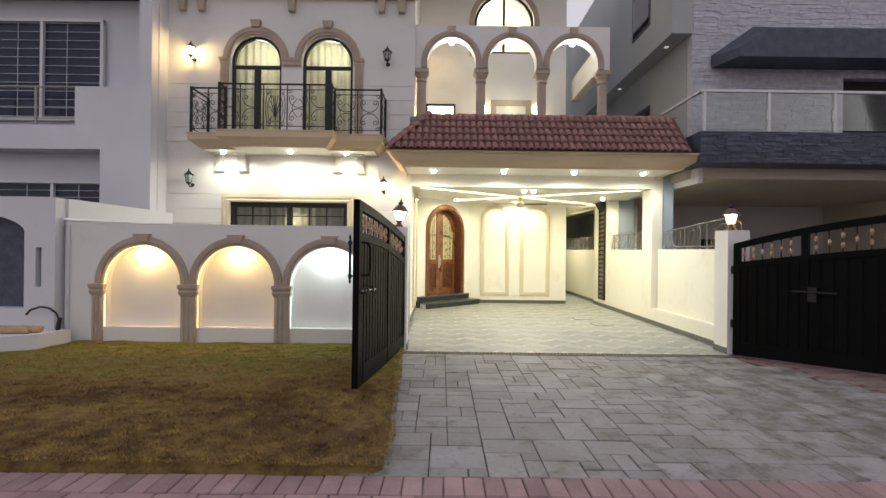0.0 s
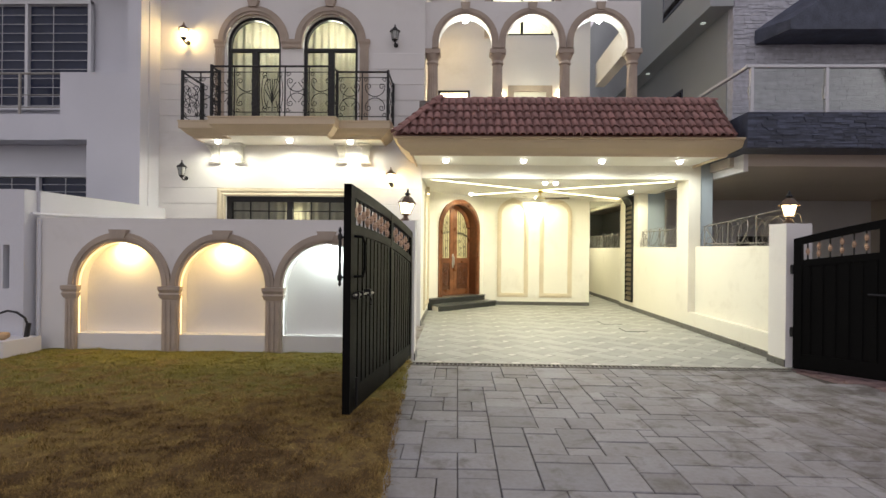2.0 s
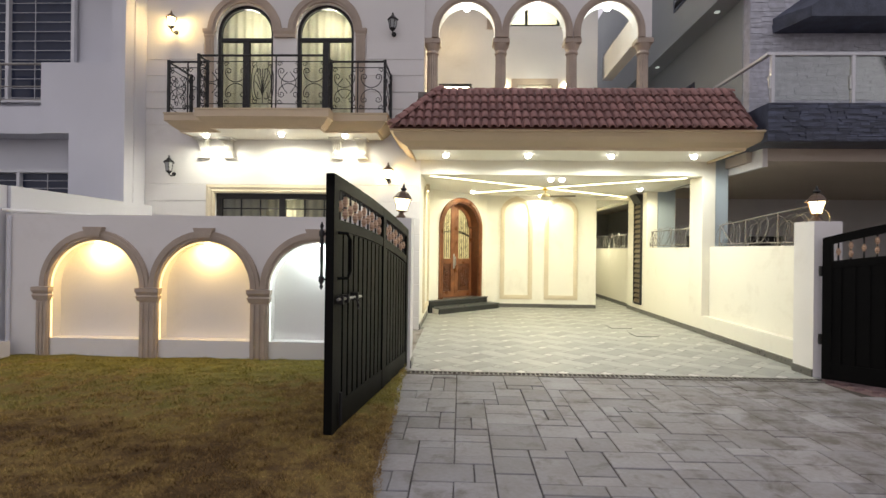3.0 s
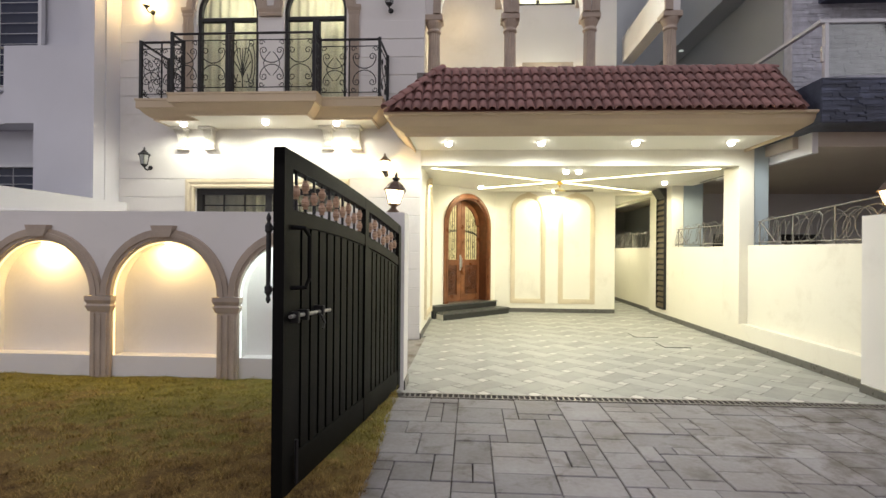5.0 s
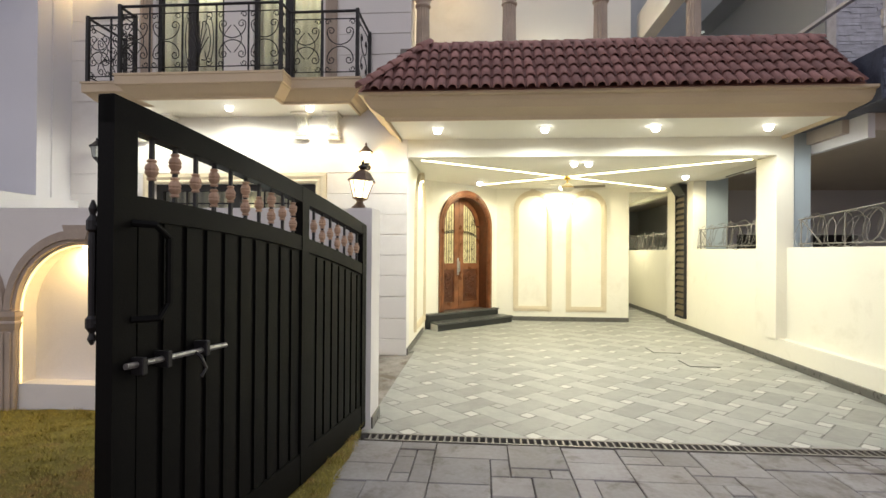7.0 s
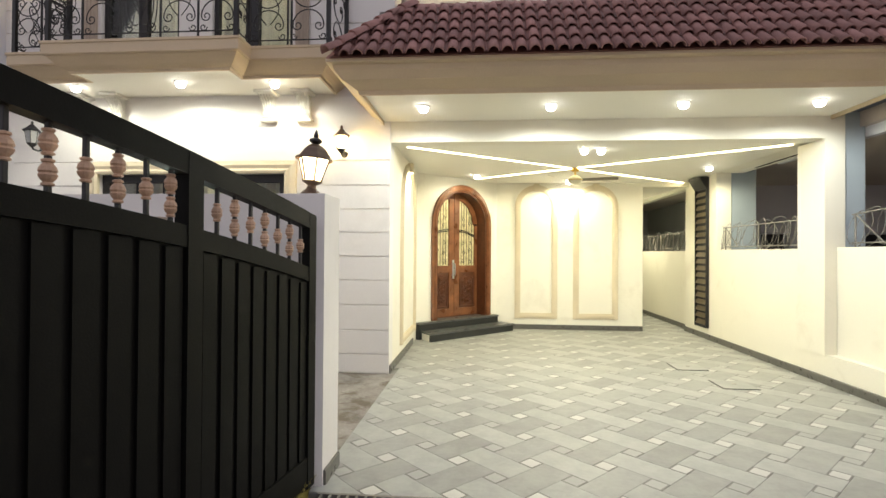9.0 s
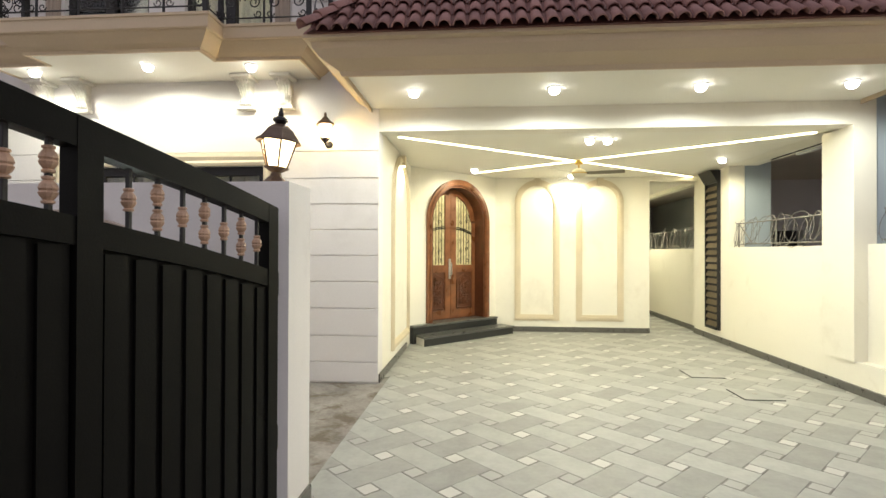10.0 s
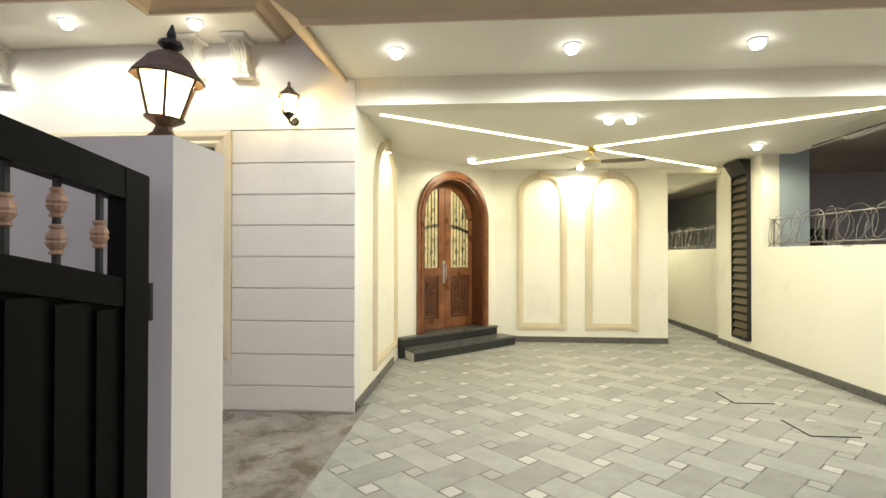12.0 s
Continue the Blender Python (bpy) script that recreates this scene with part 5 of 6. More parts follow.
razor(8.10, 10.62, 1.58, 4.66, 0.16, 1)
razor(11.25, 13.36, 1.57, 4.53, 0.0, 2, 0.12, -0.04)
razor(15.2, 19.2, 1.57, 4.68, 0.0, 3)

# ---- gates ----
def smooth3(s, a, b, c, L, m):
    """A curve through a at 0, b at m and c at L."""
    return a * (s - m) * (s - L) / (m * L) + b * s * (s - L) / (m * (m - L)) + c * s * (s - m) / (L * (L - m))


def gate_leaf(label, m, flip, locks, mid, tops, lows):
    """A leaf in its own plane: s from the hinge, y across its thickness (front is -y times flip)."""
    L = 2.51
    t = thing("metal_gate", m.translation, label, "gate", "gate leaves")
    top = lambda s: smooth3(s, *tops, L, mid)
    low = lambda s: smooth3(s, *lows, L, mid)
    bot = lambda s: 0.055 + 0.075 * s / L

    def gp(name, bm, mat, parent=t, lab=""):
        return part(name, bm, mat, parent, lab, m=m.copy())

    def strip(f0, f1, s0, s1, y0, y1, n=14):
        bm = B()
        for i in range(n):
            a, b = s0 + (s1 - s0) * i / n, s0 + (s1 - s0) * (i + 1) / n
            prism(bm, [(a, f0(a)), (b, f0(b)), (b, f1(b)), (a, f1(a))], y0, y1)
        bmesh.ops.remove_doubles(bm, verts=bm.verts, dist=0.0004)
        return bm

    f = -flip
    gp("top_rail", strip(lambda s: top(s) - 0.095, top, 0, L, -0.03, 0.03), M_GATE)
    gp("middle_rail", strip(lambda s: low(s) - 0.085, low, 0.06, L - 0.09, -0.028, 0.028), M_GATE)
    gp("bottom_rail", strip(bot, lambda s: bot(s) + 0.19, 0.06, L - 0.09, -0.028, 0.028), M_GATE)
    for a, b in ((0, 0.09), (mid - 0.045, mid + 0.045), (L - 0.10, L)):
        gp("stile", prism(B(), [(a, bot(a)), (b, bot(b)), (b, top(b) - 0.004), (a, top(a) - 0.004)], -0.032, 0.032), M_GATE)
    gp("sheet", strip(lambda s: bot(s) + 0.02, lambda s: low(s) - 0.02, 0.03, L - 0.05, -0.008, 0.008), M_GATE)
    for s0, s1, n in ((0.07, mid - 0.045, round(mid * 7.3)), (mid + 0.045, L - 0.10, 10)):
        pitch = (s1 - s0) / n
        for i in range(n):
            a = s0 + i * pitch
            w = pitch * 0.84
            za, zb = bot(a) + 0.19, low(a) - 0.083
            gp("slat", prism(B(), [(a + 0.012, za), (a + w, za), (a + w, zb), (a + 0.012, zb)], -0.019, 0.019), M_GATE)
    for s0, s1, n in ((0.085, mid - 0.110, round(mid * 6.3)), (mid + 0.045, L - 0.14, 10)):
        for i in range(n):
            s = s0 + (s1 - s0) * (i + 0.5) / n
            z0, z1 = low(s) - 0.01, top(s) - 0.09
            bar = gp("baluster", bbox(s - 0.008, s + 0.008, -0.008, 0.008, z0, z1, 0.002), M_IRON)
            for kz in ((0.5,) if (i % 2 == 0) == (s0 < 0.5) else (0.32, 0.72)):
                zc = z0 + (z1 - z0) * kz
                gp("knuckle", lathe(B(), s, 0, [(0.010, zc - 0.040), (0.017, zc - 0.037), (0.017, zc - 0.031), (0.012, zc - 0.028), (0.020, zc - 0.018), (0.0245, zc - 0.008), (0.0205, zc - 0.002), (0.0245, zc + 0.004), (0.021, zc + 0.016), (0.012, zc + 0.028), (0.017, zc + 0.031), (0.017, zc + 0.037), (0.010, zc + 0.040)], 10), M_KNOB, bar, "copper coloured cast knuckle")
    for z in (0.45, 1.25):
        gp("hinge", lathe(B(), -0.025, 0, [(0.02, z), (0.02, z + 0.12)], 8), M_IRON)
        gp("hinge_strap", box(B(), -0.045, 0.0, -0.006, 0.006, z + 0.03, z + 0.09), M_IRON)
    if locks:
        y = f * 0.055
        bolt = gp("bolt", tube(B(), [(1.93, y, 1.075), (2.48, y, 1.10)], 0.011, 8), M_BOLT, t, "worn steel sliding bolt")
        gp("bolt_handle", tube(B(), [(2.14, y, 1.085), (2.14, y + f * 0.03, 1.07), (2.13, y + f * 0.05, 1.02), (2.16, y + f * 0.05, 0.99)], 0.007, 6), M_IRON, bolt)
        for s in (2.08, 2.30, 2.42):
            gp("bracket", bbox(s - 0.012, s + 0.012, min(0, f * 0.08), max(0, f * 0.08), 1.06, 1.12, 0.003), M_IRON, bolt)
        gp("pull_handle", tube(B(), [(2.43, f * 0.03, 1.585), (2.39, f * 0.09, 1.58), (2.33, f * 0.095, 1.535), (2.33, f * 0.095, 1.30), (2.37, f * 0.09, 1.25), (2.43, f * 0.03, 1.25)], 0.013, 8), M_GATE)
        gp("outer_handle", lathe(B(), L - 0.02, -f * 0.068, [(0.004, 1.17), (0.014, 1.19), (0.008, 1.21), (0.02, 1.23), (0.02, 1.26), (0.012, 1.27), (0.014, 1.52), (0.012, 1.55), (0.02, 1.56), (0.02, 1.59), (0.008, 1.61), (0.014, 1.63), (0.004, 1.66)], 10), M_IRON)
        for z in (1.245, 1.575):
            gp("handle_stay", tube(B(), [(L - 0.02, -f * 0.068, z), (L - 0.02, 0, z)], 0.010, 6), M_IRON)
        gp("drop_bolt", tube(B(), [(L - 0.14, f * 0.045, 0.16), (L - 0.14, f * 0.045, 0.40)], 0.012, 6), M_IRON)
    else:
        y = f * 0.05
        gp("bolt", tube(B(), [(0.75, y, 1.05), (1.25, y, 1.05)], 0.014, 8), M_IRON)
        gp("lock_plate", bbox(0.93, 1.03, min(f * 0.03, f * 0.05), max(f * 0.03, f * 0.05), 0.92, 1.12, 0.004), M_IRON)
    return t


ang = math.atan2(5.128 - 7.62, -0.851 + 0.575)
gate_leaf("open black sheet metal gate leaf with copper knuckles", Matrix.Translation((-0.575, 7.62, 0)) @ Matrix.Rotation(ang, 4, "Z"), -1, True, 1.105, (1.705, 1.874, 2.01), (1.37, 1.575, 1.685))
ang2 = math.atan2(-0.785, 0.62)
gate_leaf("open black metal gate leaf folded out beside the driveway", Matrix.Translation((4.35, 7.60, -0.04)) @ Matrix.Rotation(ang2, 4, "Z"), 1, False, 0.89, (1.70, 1.915, 2.12), (1.42, 1.545, 1.72))

# ---- clutter by the lawn ----
for k, (x0, y0, x1, y1) in enumerate(((-8.2, 6.90, -5.72, 7.12), (-8.3, 7.02, -5.64, 7.22), (-8.1, 7.16, -5.70, 7.33))):
    p = thing("timber_pole", (x1, y1, 0.28), "raw round timber pole lying on the kerb", "pole", "timber poles")
    part("shaft", tube(B(), [(x0, y0, 0.33 + 0.004 * k), ((x0 + x1) / 2, (y0 + y1) / 2 + 0.02, 0.33), (x1, y1, 0.322)], [0.05, 0.048, 0.04], 8), M_POLE, p, smooth=True)
ho = thing("hose", (-5.52, 7.44, 0.28), "black rubber hose looped by the wall", "hose")
part("pipe", tube(B(), [(-6.02, 7.44, 0.50), (-5.96, 7.44, 0.57), (-5.82, 7.44, 0.62), (-5.70, 7.45, 0.60), (-5.60, 7.46, 0.53), (-5.55, 7.46, 0.42)], 0.015, 7), M_RUBBER, ho, smooth=True)
part("nozzle", tube(B(), [(-5.545, 7.46, 0.46), (-5.575, 7.46, 0.28)], 0.030, 9), M_RUBBER, ho)
dp = thing("drain_pipe", (-5.64, 7.72, 0), "thin white drain pipe on the boundary wall", "pipe")
part("pipe", tube(B(), [(-5.60, 7.68, 0.0), (-5.60, 7.68, 1.83)], 0.022, 8), M_NWHITE, dp)
part("pipe", tube(B(), [(-5.64, 7.60, 1.90), (-5.64, 10.6, 1.98)], 0.022, 8), M_NWHITE, dp)

# ---- manhole covers ----
for x, y, s in ((3.0, 11.27, 0.38), (3.16, 10.38, 0.38)):
    t = thing("manhole_cover", (x, y, 0), "tiled manhole cover with a thin dark steel edge", "manhole cover", "manhole covers")
    part("plate", bbox(x, x + s, y, y + s, -0.002, 0.0035, 0.001), M_TILE, t)
    for a in ((x - 0.012, x, y - 0.012, y + s), (x, x + s, y - 0.012, y)):
        part("edge", box(B(), *a, -0.002, 0.006), M_IRON, t)
    part("lifting_eye", lathe(B(), x + s * 0.55, y + s * 0.62, [(0.03, 0.003), (0.03, 0.006)], 10), M_GALV, t)

# ---- pieces of wall, roof and paving ----
def shared(name, bm, mats):
    bmesh.ops.recalc_face_normals(bm, faces=bm.faces)
    me = bpy.data.meshes.new(name)
    bm.to_mesh(me)
    bm.free()
    for one in mats:
        me.materials.append(one)
    return me


def piece(name, me, parent, m):
    ob = new(name, me)
    ob.parent = parent
    ob.matrix_basis = m
    return ob


# stucco courses on the house front
def course(x0, x1, z0, z1):
    part("course", bbox(x0, x1, 10.683, 10.70, z0 + 0.006, z1 - 0.006, 0.003), M_WHITE, front)


lower = [0.0, 0.23, 0.526, 0.836, 1.141, 1.436, 1.731, 2.021, 2.317, 2.624]
for a, b in zip(lower, lower[1:]):
    course(LEFT, -4.63, a, b)
    course(-1.84, -0.66, a, b)
    if b < 0.6:
        course(-4.63, -1.84, a, b)
course(LEFT, -0.66, 2.624, 3.43)
upper = [3.72, 4.026, 4.336, 4.635, 4.933, 5.244]
for a, b in zip(upper, upper[1:]):
    course(LEFT, -4.72, a, b)
    course(-1.68, -0.62, a, b)

# ledgestone strips on the neighbour's wall
rnd = random.Random(5)
bm = B()
z = 3.73
while z < 9.4:
    h = rnd.choice((0.03, 0.04, 0.055))
    x = 5.33
    while x < 11.9:
        w = rnd.uniform(0.10, 0.32)
        x1 = min(11.95, x + w)
        if not (x1 > 8.57 and x < 10.43 and z < 5.33):
            d = rnd.uniform(0.004, 0.022)
            box(bm, x + 0.002, x1 - 0.002, 10.90 - d, 10.90, z + 0.002, z + h - 0.002)
        x = x1
    z += h
tagged(part("ledgestone", bm, M_LEDGE, n2, "pale split ledgestone strips"), kind="stuff")
bm = B()
z = 3.16
while z < 3.70:
    h = rnd.choice((0.022, 0.03, 0.042))
    x = 4.66
    while x < 11.9:
        x1 = x + rnd.uniform(0.08, 0.26)
        d = rnd.uniform(0.004, 0.024)
        box(bm, x + 0.002, x1 - 0.002, 9.22 - d, 9.22, z + 0.002, min(3.73, z + h - 0.002))
        x = x1
    z += h
tagged(part("slate_strip", bm, M_SLATEP, n2, "dark split slate strips"), kind="stuff")

# barrel tiles on the canopy
def barrel(r0, r1, L, n=6):
    bm = B()
    rings = []
    for y, r, dz in ((0, r0, 0.012), (L, r1, 0.0)):
        for k in (1.0, 0.84):
            rings.append([bm.verts.new((r * k * math.cos(math.pi * i / n), y, dz + r * k * math.sin(math.pi * i / n))) for i in range(n + 1)])
    o0, i0, o1, i1 = rings
    for i in range(n):
        bm.faces.new((o0[i], o0[i + 1], o1[i + 1], o1[i]))
        bm.faces.new((i0[i], i0[i + 1], o0[i + 1], o0[i]))
        bm.faces.new((i1[i], i1[i + 1], i0[i + 1], i0[i]))
    me = shared("roof_tile", bm, [M_TERRA])
    for p in me.polygons:
        p.use_smooth = p.normal.y > -0.7
    return me


SLOPE = math.atan2(4.14 - 3.33, 9.98 - 9.22)
LEN = math.hypot(0.81, 0.76)
ROWS_N, PITCH = 5, 0.1273
tile = barrel(0.055, 0.046, 0.265)
step = LEN / ROWS_N
rnd = random.Random(2)
for r in range(ROWS_N):
    along = r * step - 0.03
    hip = -0.98 + 0.71 * (along / LEN)
    x = 4.388
    while x > hip + 0.05:
        m = Matrix.Translation((x + rnd.uniform(-0.004, 0.004), 9.22, 3.345)) @ Matrix.Rotation(SLOPE, 4, "X") @ Matrix.Translation((0, along, 0.006)) @ Matrix.Rotation(radians(rnd.uniform(-1.2, 1.2)), 4, "Z") @ Matrix.Rotation(radians(-3), 4, "X")
        piece("roof_tile", tile, canopy, m)
        x -= PITCH
# pan tiles between: one joined sheet of shallow troughs, darker than the barrels
bm = B()
for r in range(ROWS_N):
    a0, a1 = r * step - 0.02, (r + 1) * step + 0.02
    for k in range(43):
        xc = 4.388 + PITCH / 2 - k * PITCH
        if xc < -0.95 + 0.71 * (max(0, a0) / LEN):
            continue
        pts = []
        for i in range(5):
            q = -1 + i / 2
            pts.append((xc + q * 0.036, 0.022 * q * q))
        for (xa, za), (xb, zb) in zip(pts, pts[1:]):
            v = []
            for xx, zz, al, lift in ((xa, za, a0, 0.022), (xb, zb, a0, 0.022), (xb, zb, a1, 0.004), (xa, za, a1, 0.004)):
                hh = zz + lift + 0.01
                v.append(bm.verts.new((xx, 9.22 + al * math.cos(SLOPE) - hh * math.sin(SLOPE), 3.335 + al * math.sin(SLOPE) + hh * math.cos(SLOPE))))
            bm.faces.new(v)
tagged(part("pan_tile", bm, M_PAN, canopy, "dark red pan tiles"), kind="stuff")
# left slope and hip
hip0, hip1 = Vector((-0.98, 9.20, 3.36)), Vector((-0.27, 9.98, 4.17))
d = (hip1 - hip0).normalized()
rot = d.to_track_quat("Y", "Z").to_matrix().to_4x4()
hiptile = barrel(0.072, 0.058, 0.24)
for k in range(7):
    piece("hip_tile", hiptile, canopy, Matrix.Translation(hip0 + d * (0.19 * k - 0.03) + Vector((0, 0, 0.012))) @ rot)
LS = math.atan2(0.81, 0.71)
for r in range(ROWS_N):
    along = r * step - 0.03
    for k in range(11):
        y = 10.62 - k * PITCH
        if y < 9.28 + 0.78 * along / LEN:
            continue
        m = Matrix.Translation((-0.98, y, 3.345)) @ Matrix.Rotation(radians(-90), 4, "Z") @ Matrix.Rotation(LS, 4, "X") @ Matrix.Translation((0, along, 0.006)) @ Matrix.Rotation(radians(-3), 4, "X")
        piece("roof_tile", tile, canopy, m)
# ridge
ridge = barrel(0.060, 0.055, 0.30)
for k in range(17):
    piece("ridge_tile", ridge, canopy, Matrix.Translation((-0.27 + 0.283 * k, 9.985, 4.125)) @ Matrix.Rotation(radians(-90), 4, "Z"))

# woven tile floor: long tiles round small square insets, laid diagonally
S, D = 0.365, 0.128
G = 0.0010
ORG = Matrix.Translation((-0.2, 9.22, 0)) @ Matrix.Rotation(radians(45), 4, "Z")
lng = [shared("floor_tile", bbox(-(S + D) / 2 + G, (S + D) / 2 - G, -(S - D) / 2 + G, (S - D) / 2 - G, -0.011, 0.0, 0.0012), [one]) for one in (M_TILED, M_TILE)]


def inset(mat):
    bm = box(B(), -D / 2 + G, D / 2 - G, -D / 2 + G, D / 2 - G, -0.011, -0.0004)
    k = D / 2 - 0.012
    box(bm, -k, k, -k, k, -0.003, 0.0, 1)
    return shared("inset_tile", bm, [M_DOTB, mat])


dots = [inset(M_DOTW), inset(M_DOTG)]


def inside(p):
    x, y = p
    left = -0.58 if y < 10.7 else -0.66
    if y > 13.1:
        left = y - 13.95 + 0.10
    return left - 0.36 < x < 4.92 and 7.28 < y < 14.66 or (3.56 < x < 4.62 and 14.6 < y < 17.0)


def clear(p, r):
    x, y = p
    left = -0.55 if y < 10.7 else -0.64
    if y > 13.0:
        left = max(left, y - 13.85)
    return x - r > left and x + r < 4.56 and y - r > 7.64 and (y + r < 14.62 or x - r > 3.60)


cut, cut_dots = [], []
for i in range(-24, 40):
    for j in range(-24, 40):
        p = ORG @ Vector((i * S, j * S, 0))
        if inside((p.x, p.y)) and clear((p.x, p.y), 0.085):
            piece("inset_tile", dots[(i + j) % 2], carport_floor, ORG @ Matrix.Translation((i * S, j * S, 0)))
        elif inside((p.x, p.y)) and clear((p.x, p.y), -0.09):
            cut_dots.append((ORG @ Matrix.Translation((i * S, j * S, 0)), (i + j) % 2))
        c = ORG @ Vector(((i + 0.5) * S, (j + 0.5) * S, 0))
        if inside((c.x, c.y)) and clear((c.x, c.y), -0.29):
            m = ORG @ Matrix.Translation(((i + 0.5) * S, (j + 0.5) * S, 0))
            if (i + j) % 2:
                m = m @ Matrix.Rotation(radians(90), 4, "Z")
            if clear((c.x, c.y), 0.26):
                piece("floor_tile", lng[(i + j) % 2], carport_floor, m)
            else:
                cut.append((m, (i + j) % 2))
# tiles trimmed along the edges of the floor
def trimmed(bm, one, m):
    """Add one tile to bm, cut along the floor's left, right and front edge."""
    bmesh.ops.transform(one, matrix=m, verts=one.verts)
    for co, no in (((-0.58, 0, 0), (-1, 0, 0)), ((4.60, 0, 0), (1, 0, 0)), ((0, 7.625, 0), (0, -1, 0))):
        g = bmesh.ops.bisect_plane(one, geom=one.verts[:] + one.edges[:] + one.faces[:], plane_co=co if m.translation.y < 10.8 or co[0] != -0.58 else (-0.66, 0, 0), plane_no=no, clear_outer=True)
    tmp = bpy.data.meshes.new("tmp")
    one.to_mesh(tmp)
    one.free()
    bm.from_mesh(tmp)
    bpy.data.meshes.remove(tmp)


cut_long = (B(), B())
for m, kind_ in cut:
    trimmed(cut_long[kind_], box(B(), -(S + D) / 2 + G, (S + D) / 2 - G, -(S - D) / 2 + G, (S - D) / 2 - G, -0.011, 0.0), m)
rim, tops_ = B(), (B(), B())
for m, kind_ in cut_dots:
    trimmed(rim, box(B(), -D / 2 + G, D / 2 - G, -D / 2 + G, D / 2 - G, -0.011, -0.0004), m)
    trimmed(tops_[kind_], box(B(), 0.012 - D / 2, D / 2 - 0.012, 0.012 - D / 2, D / 2 - 0.012, -0.003, 0.0), m)
tagged(part("cut_border", rim, M_DOTB, carport_floor), kind="stuff")
for k_, mat_ in enumerate((M_DOTW, M_DOTG)):
    tagged(part("cut_inset", tops_[k_], mat_, carport_floor), kind="stuff")
for k_, mat_ in enumerate((M_TILED, M_TILE)):
    tagged(part("cut_tile", cut_long[k_], mat_, carport_floor), kind="stuff")

# stone pavers of the driveway
drive = bpy.data.objects["driveway"]
U = 0.136
meshes = {}


def paver_mesh(a, b):
    if (a, b) not in meshes:
        meshes[a, b] = shared("paver", bbox(0.0032, a * U - 0.0032, 0.0032, b * U - 0.0032, -0.05, 0.0, 0.005), [M_PAVER])
    return meshes[a, b]


rnd = random.Random(11)
NX, NY = 45, 29
used = [[False] * NX for _ in range(NY)]
for j in range(NY):
    for i in range(NX):
        if used[j][i]:
            continue
        sizes = [(3, 2)] * 5 + [(2, 3)] * 3 + [(2, 2)] * 5 + [(3, 3)] * 2 + [(2, 1)] * 3 + [(4, 2)] + [(1, 2)] * 2 + [(1, 1)] + [(3, 1)]
        rnd.shuffle(sizes)
        for a, b in sizes + [(1, 2), (2, 1), (1, 1)]:
            if i + a <= NX and j + b <= NY and not any(used[j + q][i + p] for p in range(a) for q in range(b)):
                break
        for p in range(a):
            for q in range(b):
                used[j + q][i + p] = True
        x, y = -0.62 + i * U, 7.475 - (j + b) * U
        edge = 5.40 - 1.04 * (y - 3.56) / 3.91
        if x + a * U > edge + 0.12 or x > edge - 0.05 or (x < -0.45 and rnd.random() < 0.04 and y < 5):
            continue
        piece("paver", paver_mesh(a, b), drive, Matrix.Translation((x, y, rnd.uniform(-0.012, -0.004))) @ Matrix.Rotation(radians(rnd.uniform(-0.6, 0.6)), 4, "Z"))

# pink bricks along the street edge
pav = bpy.data.objects["pavement"]
brick = shared("brick", bbox(-0.131, 0.131, -0.0635, 0.0635, -0.06, 0.0, 0.008), [M_BRICK])
for k in range(50):
    piece("brick", brick, pav, Matrix.Translation((-3.5 + 0.133 * k, 3.415, -0.012 + rnd.uniform(-0.004, 0.004))) @ Matrix.Rotation(radians(90 + rnd.uniform(-1.2, 1.2)), 4, "Z"))
for r in range(3):
    for k in range(26):
        piece("brick", brick, pav, Matrix.Translation((-3.5 + 0.268 * k + (0.13 if r % 2 else 0), 3.212 - 0.133 * r, -0.012 + rnd.uniform(-0.004, 0.004))) @ Matrix.Rotation(radians(rnd.uniform(-0.9, 0.9)), 4, "Z"))
bm = B()
for r in range(38):
    for k in range(20):
        x, y = 4.45 + 0.202 * k + (0.1 if r % 2 else 0), 7.60 - 0.101 * r
        if x > 5.52 - 1.04 * (y - 3.56) / 3.91:
            box(bm, x - 0.098, x + 0.098, y - 0.048, y + 0.048, -0.05, -0.008 + rnd.uniform(-0.004, 0.004))
tagged(part("brick_paving", bm, M_BRICKI, bpy.data.objects["verge"]), kind="stuff")

# drain grate across the drive
dr = thing("drain_grate", (1.8, 7.54, 0), "rusty steel drain grate across the driveway", "drain grate")
for y0, y1 in ((7.475, 7.495), (7.60, 7.62)):
    part("frame", box(B(), -0.52, 4.30, y0, y1, -0.05, 0.002), M_WIRE, dr)
part("gutter", box(B(), -0.52, 4.30, 7.495, 7.60, -0.11, -0.09), M_DARKROOM, dr)
bar = shared("bar", box(B(), -0.008, 0.008, -0.0525, 0.0525, -0.03, 0.0), [M_WIRE])
for k in range(87):
    piece("bar", bar, dr, Matrix.Translation((-0.49 + 0.055 * k - 1.8, 7.5475 - 7.54, 0)))

# ---- lawn ----
def ground_z(x, y):
    return 0.055 + 0.030 * (y - 3.6) / 4.0 + 0.018 * noise.noise(Vector((x * 0.9, y * 0.9, 3))) + 0.014 * noise.noise(Vector((x * 5, y * 5, 9)))


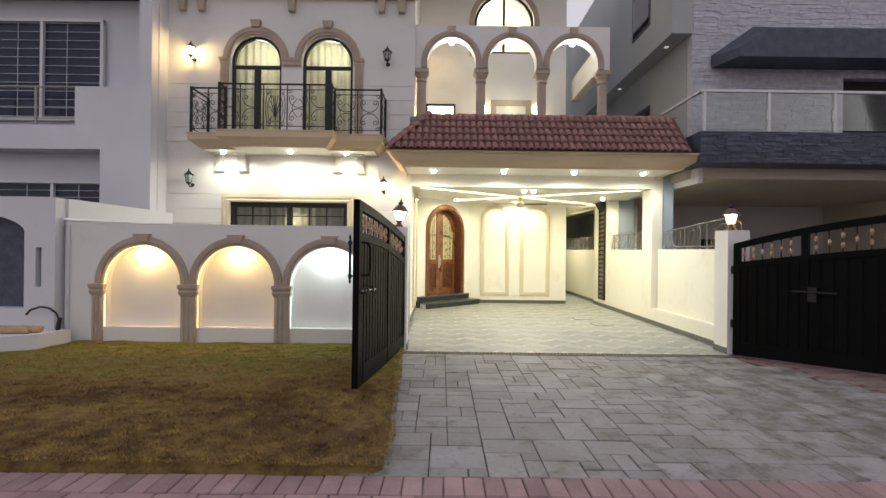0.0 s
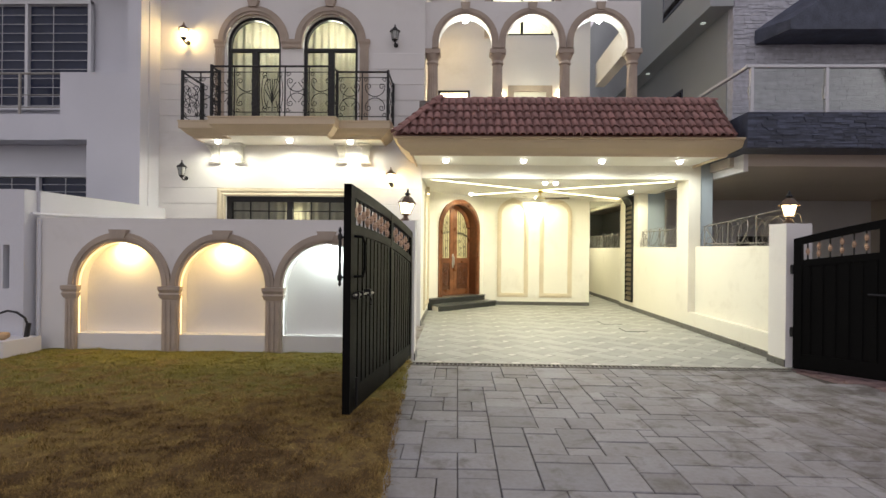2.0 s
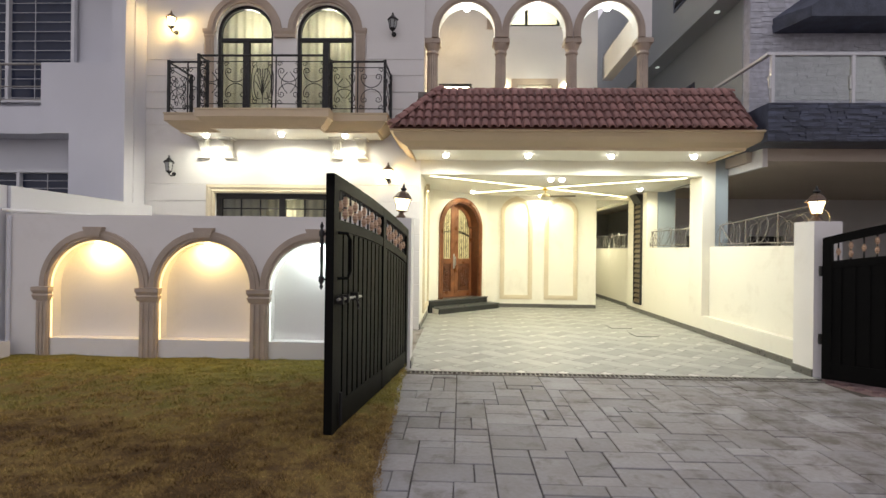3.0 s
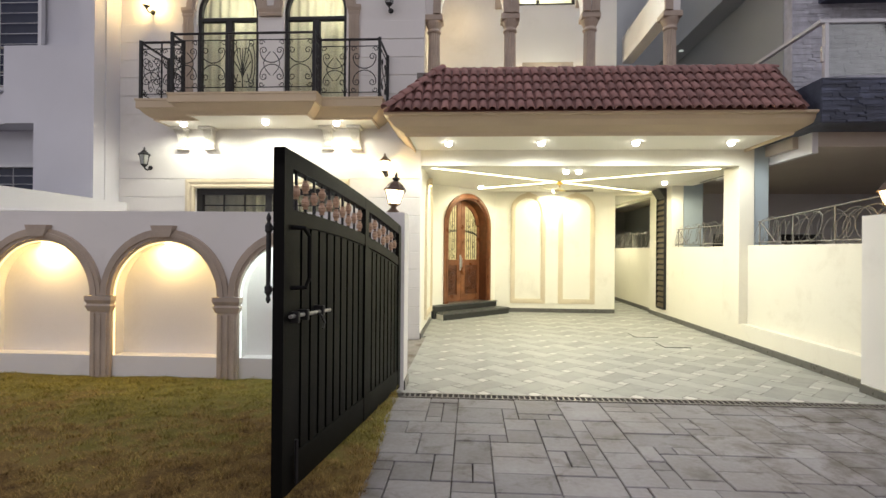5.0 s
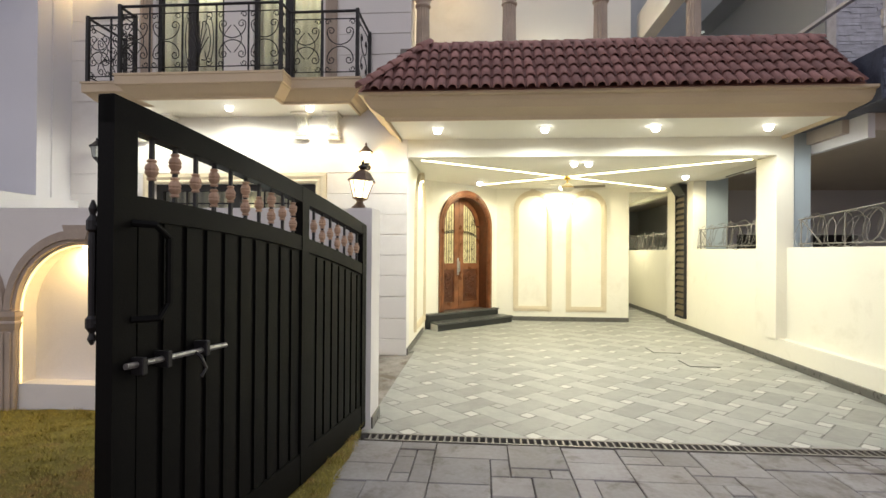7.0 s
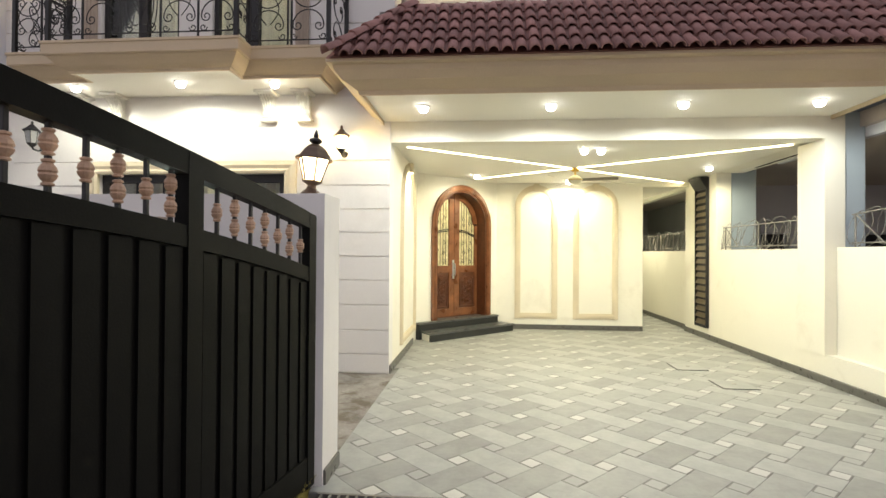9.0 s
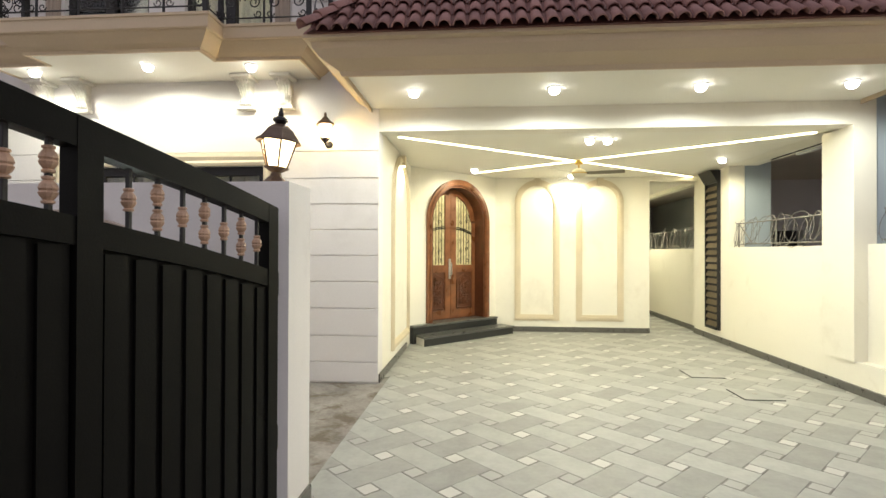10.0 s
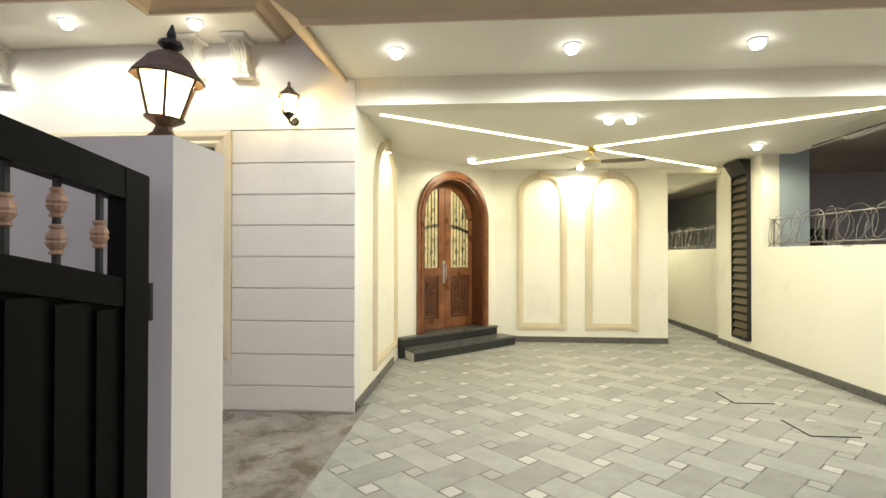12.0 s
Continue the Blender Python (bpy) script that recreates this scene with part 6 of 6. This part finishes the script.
bm = B()
nx, ny = 150, 52
grid = [[None] * (ny + 1) for _ in range(nx + 1)]
for i in range(nx + 1):
    for j in range(ny + 1):
        x, y = -13.5 + i * 13.0 / nx, 3.56 + j * 4.13 / ny
        right = -0.56 + 0.20 * (7.4 - y) / 3.9 + 0.05 * noise.noise(Vector((0, y * 3, 1)))
        x = -13.5 + (right + 13.5) * i / nx
        z = ground_z(x, y)
        if i == nx or j == 0:
            z = -0.03
        grid[i][j] = bm.verts.new((x, y + (0.03 * noise.noise(Vector((x * 3, 0, 5))) if j == 0 else 0), z))
for i in range(nx):
    for j in range(ny):
        bm.faces.new((grid[i][j], grid[i + 1][j], grid[i + 1][j + 1], grid[i][j + 1]))
structure("lawn", bm, M_SOIL, "patchy dry brown-green lawn in front of the wall", "lawn")
rs = np.random.RandomState(4)
N = 280000
gx = -0.35 - rs.beta(1.0, 1.6, N) * 9.0
gy = rs.uniform(3.56, 7.66, N)
verts, faces = [], []
ang_ = rs.uniform(0, math.tau, N)
hh = rs.uniform(0.008, 0.030, N)
ww = rs.uniform(0.0014, 0.0034, N)
lean = rs.uniform(0.012, 0.05, N)
for k in range(N):
    x, y = float(gx[k]), float(gy[k])
    if x > -0.53 + 0.20 * (7.4 - y) / 3.9 + 0.04 * noise.noise(Vector((0, y * 3, 1))):
        continue
    if noise.noise(Vector((x * 1.7, y * 1.7, 7))) < -0.35 and k % 3:
        continue
    z = ground_z(x, y) - 0.004
    c, s = math.cos(ang_[k]), math.sin(ang_[k])
    b = len(verts)
    hh[k] *= 1.0 + 1.3 * max(-0.5, noise.noise(Vector((x * 6, y * 9, 2))))
    verts += [(x - s * ww[k], y + c * ww[k], z), (x + s * ww[k], y - c * ww[k], z), (x + c * lean[k], y + s * lean[k], z + hh[k])]
    faces.append((b, b + 1, b + 2))
me = bpy.data.meshes.new("grass")
me.from_pydata(verts, [], faces)
me.materials.append(M_GRASS)
tagged(new("grass", me), "short dry patchy grass blades on the lawn", "grass", kind="stuff")
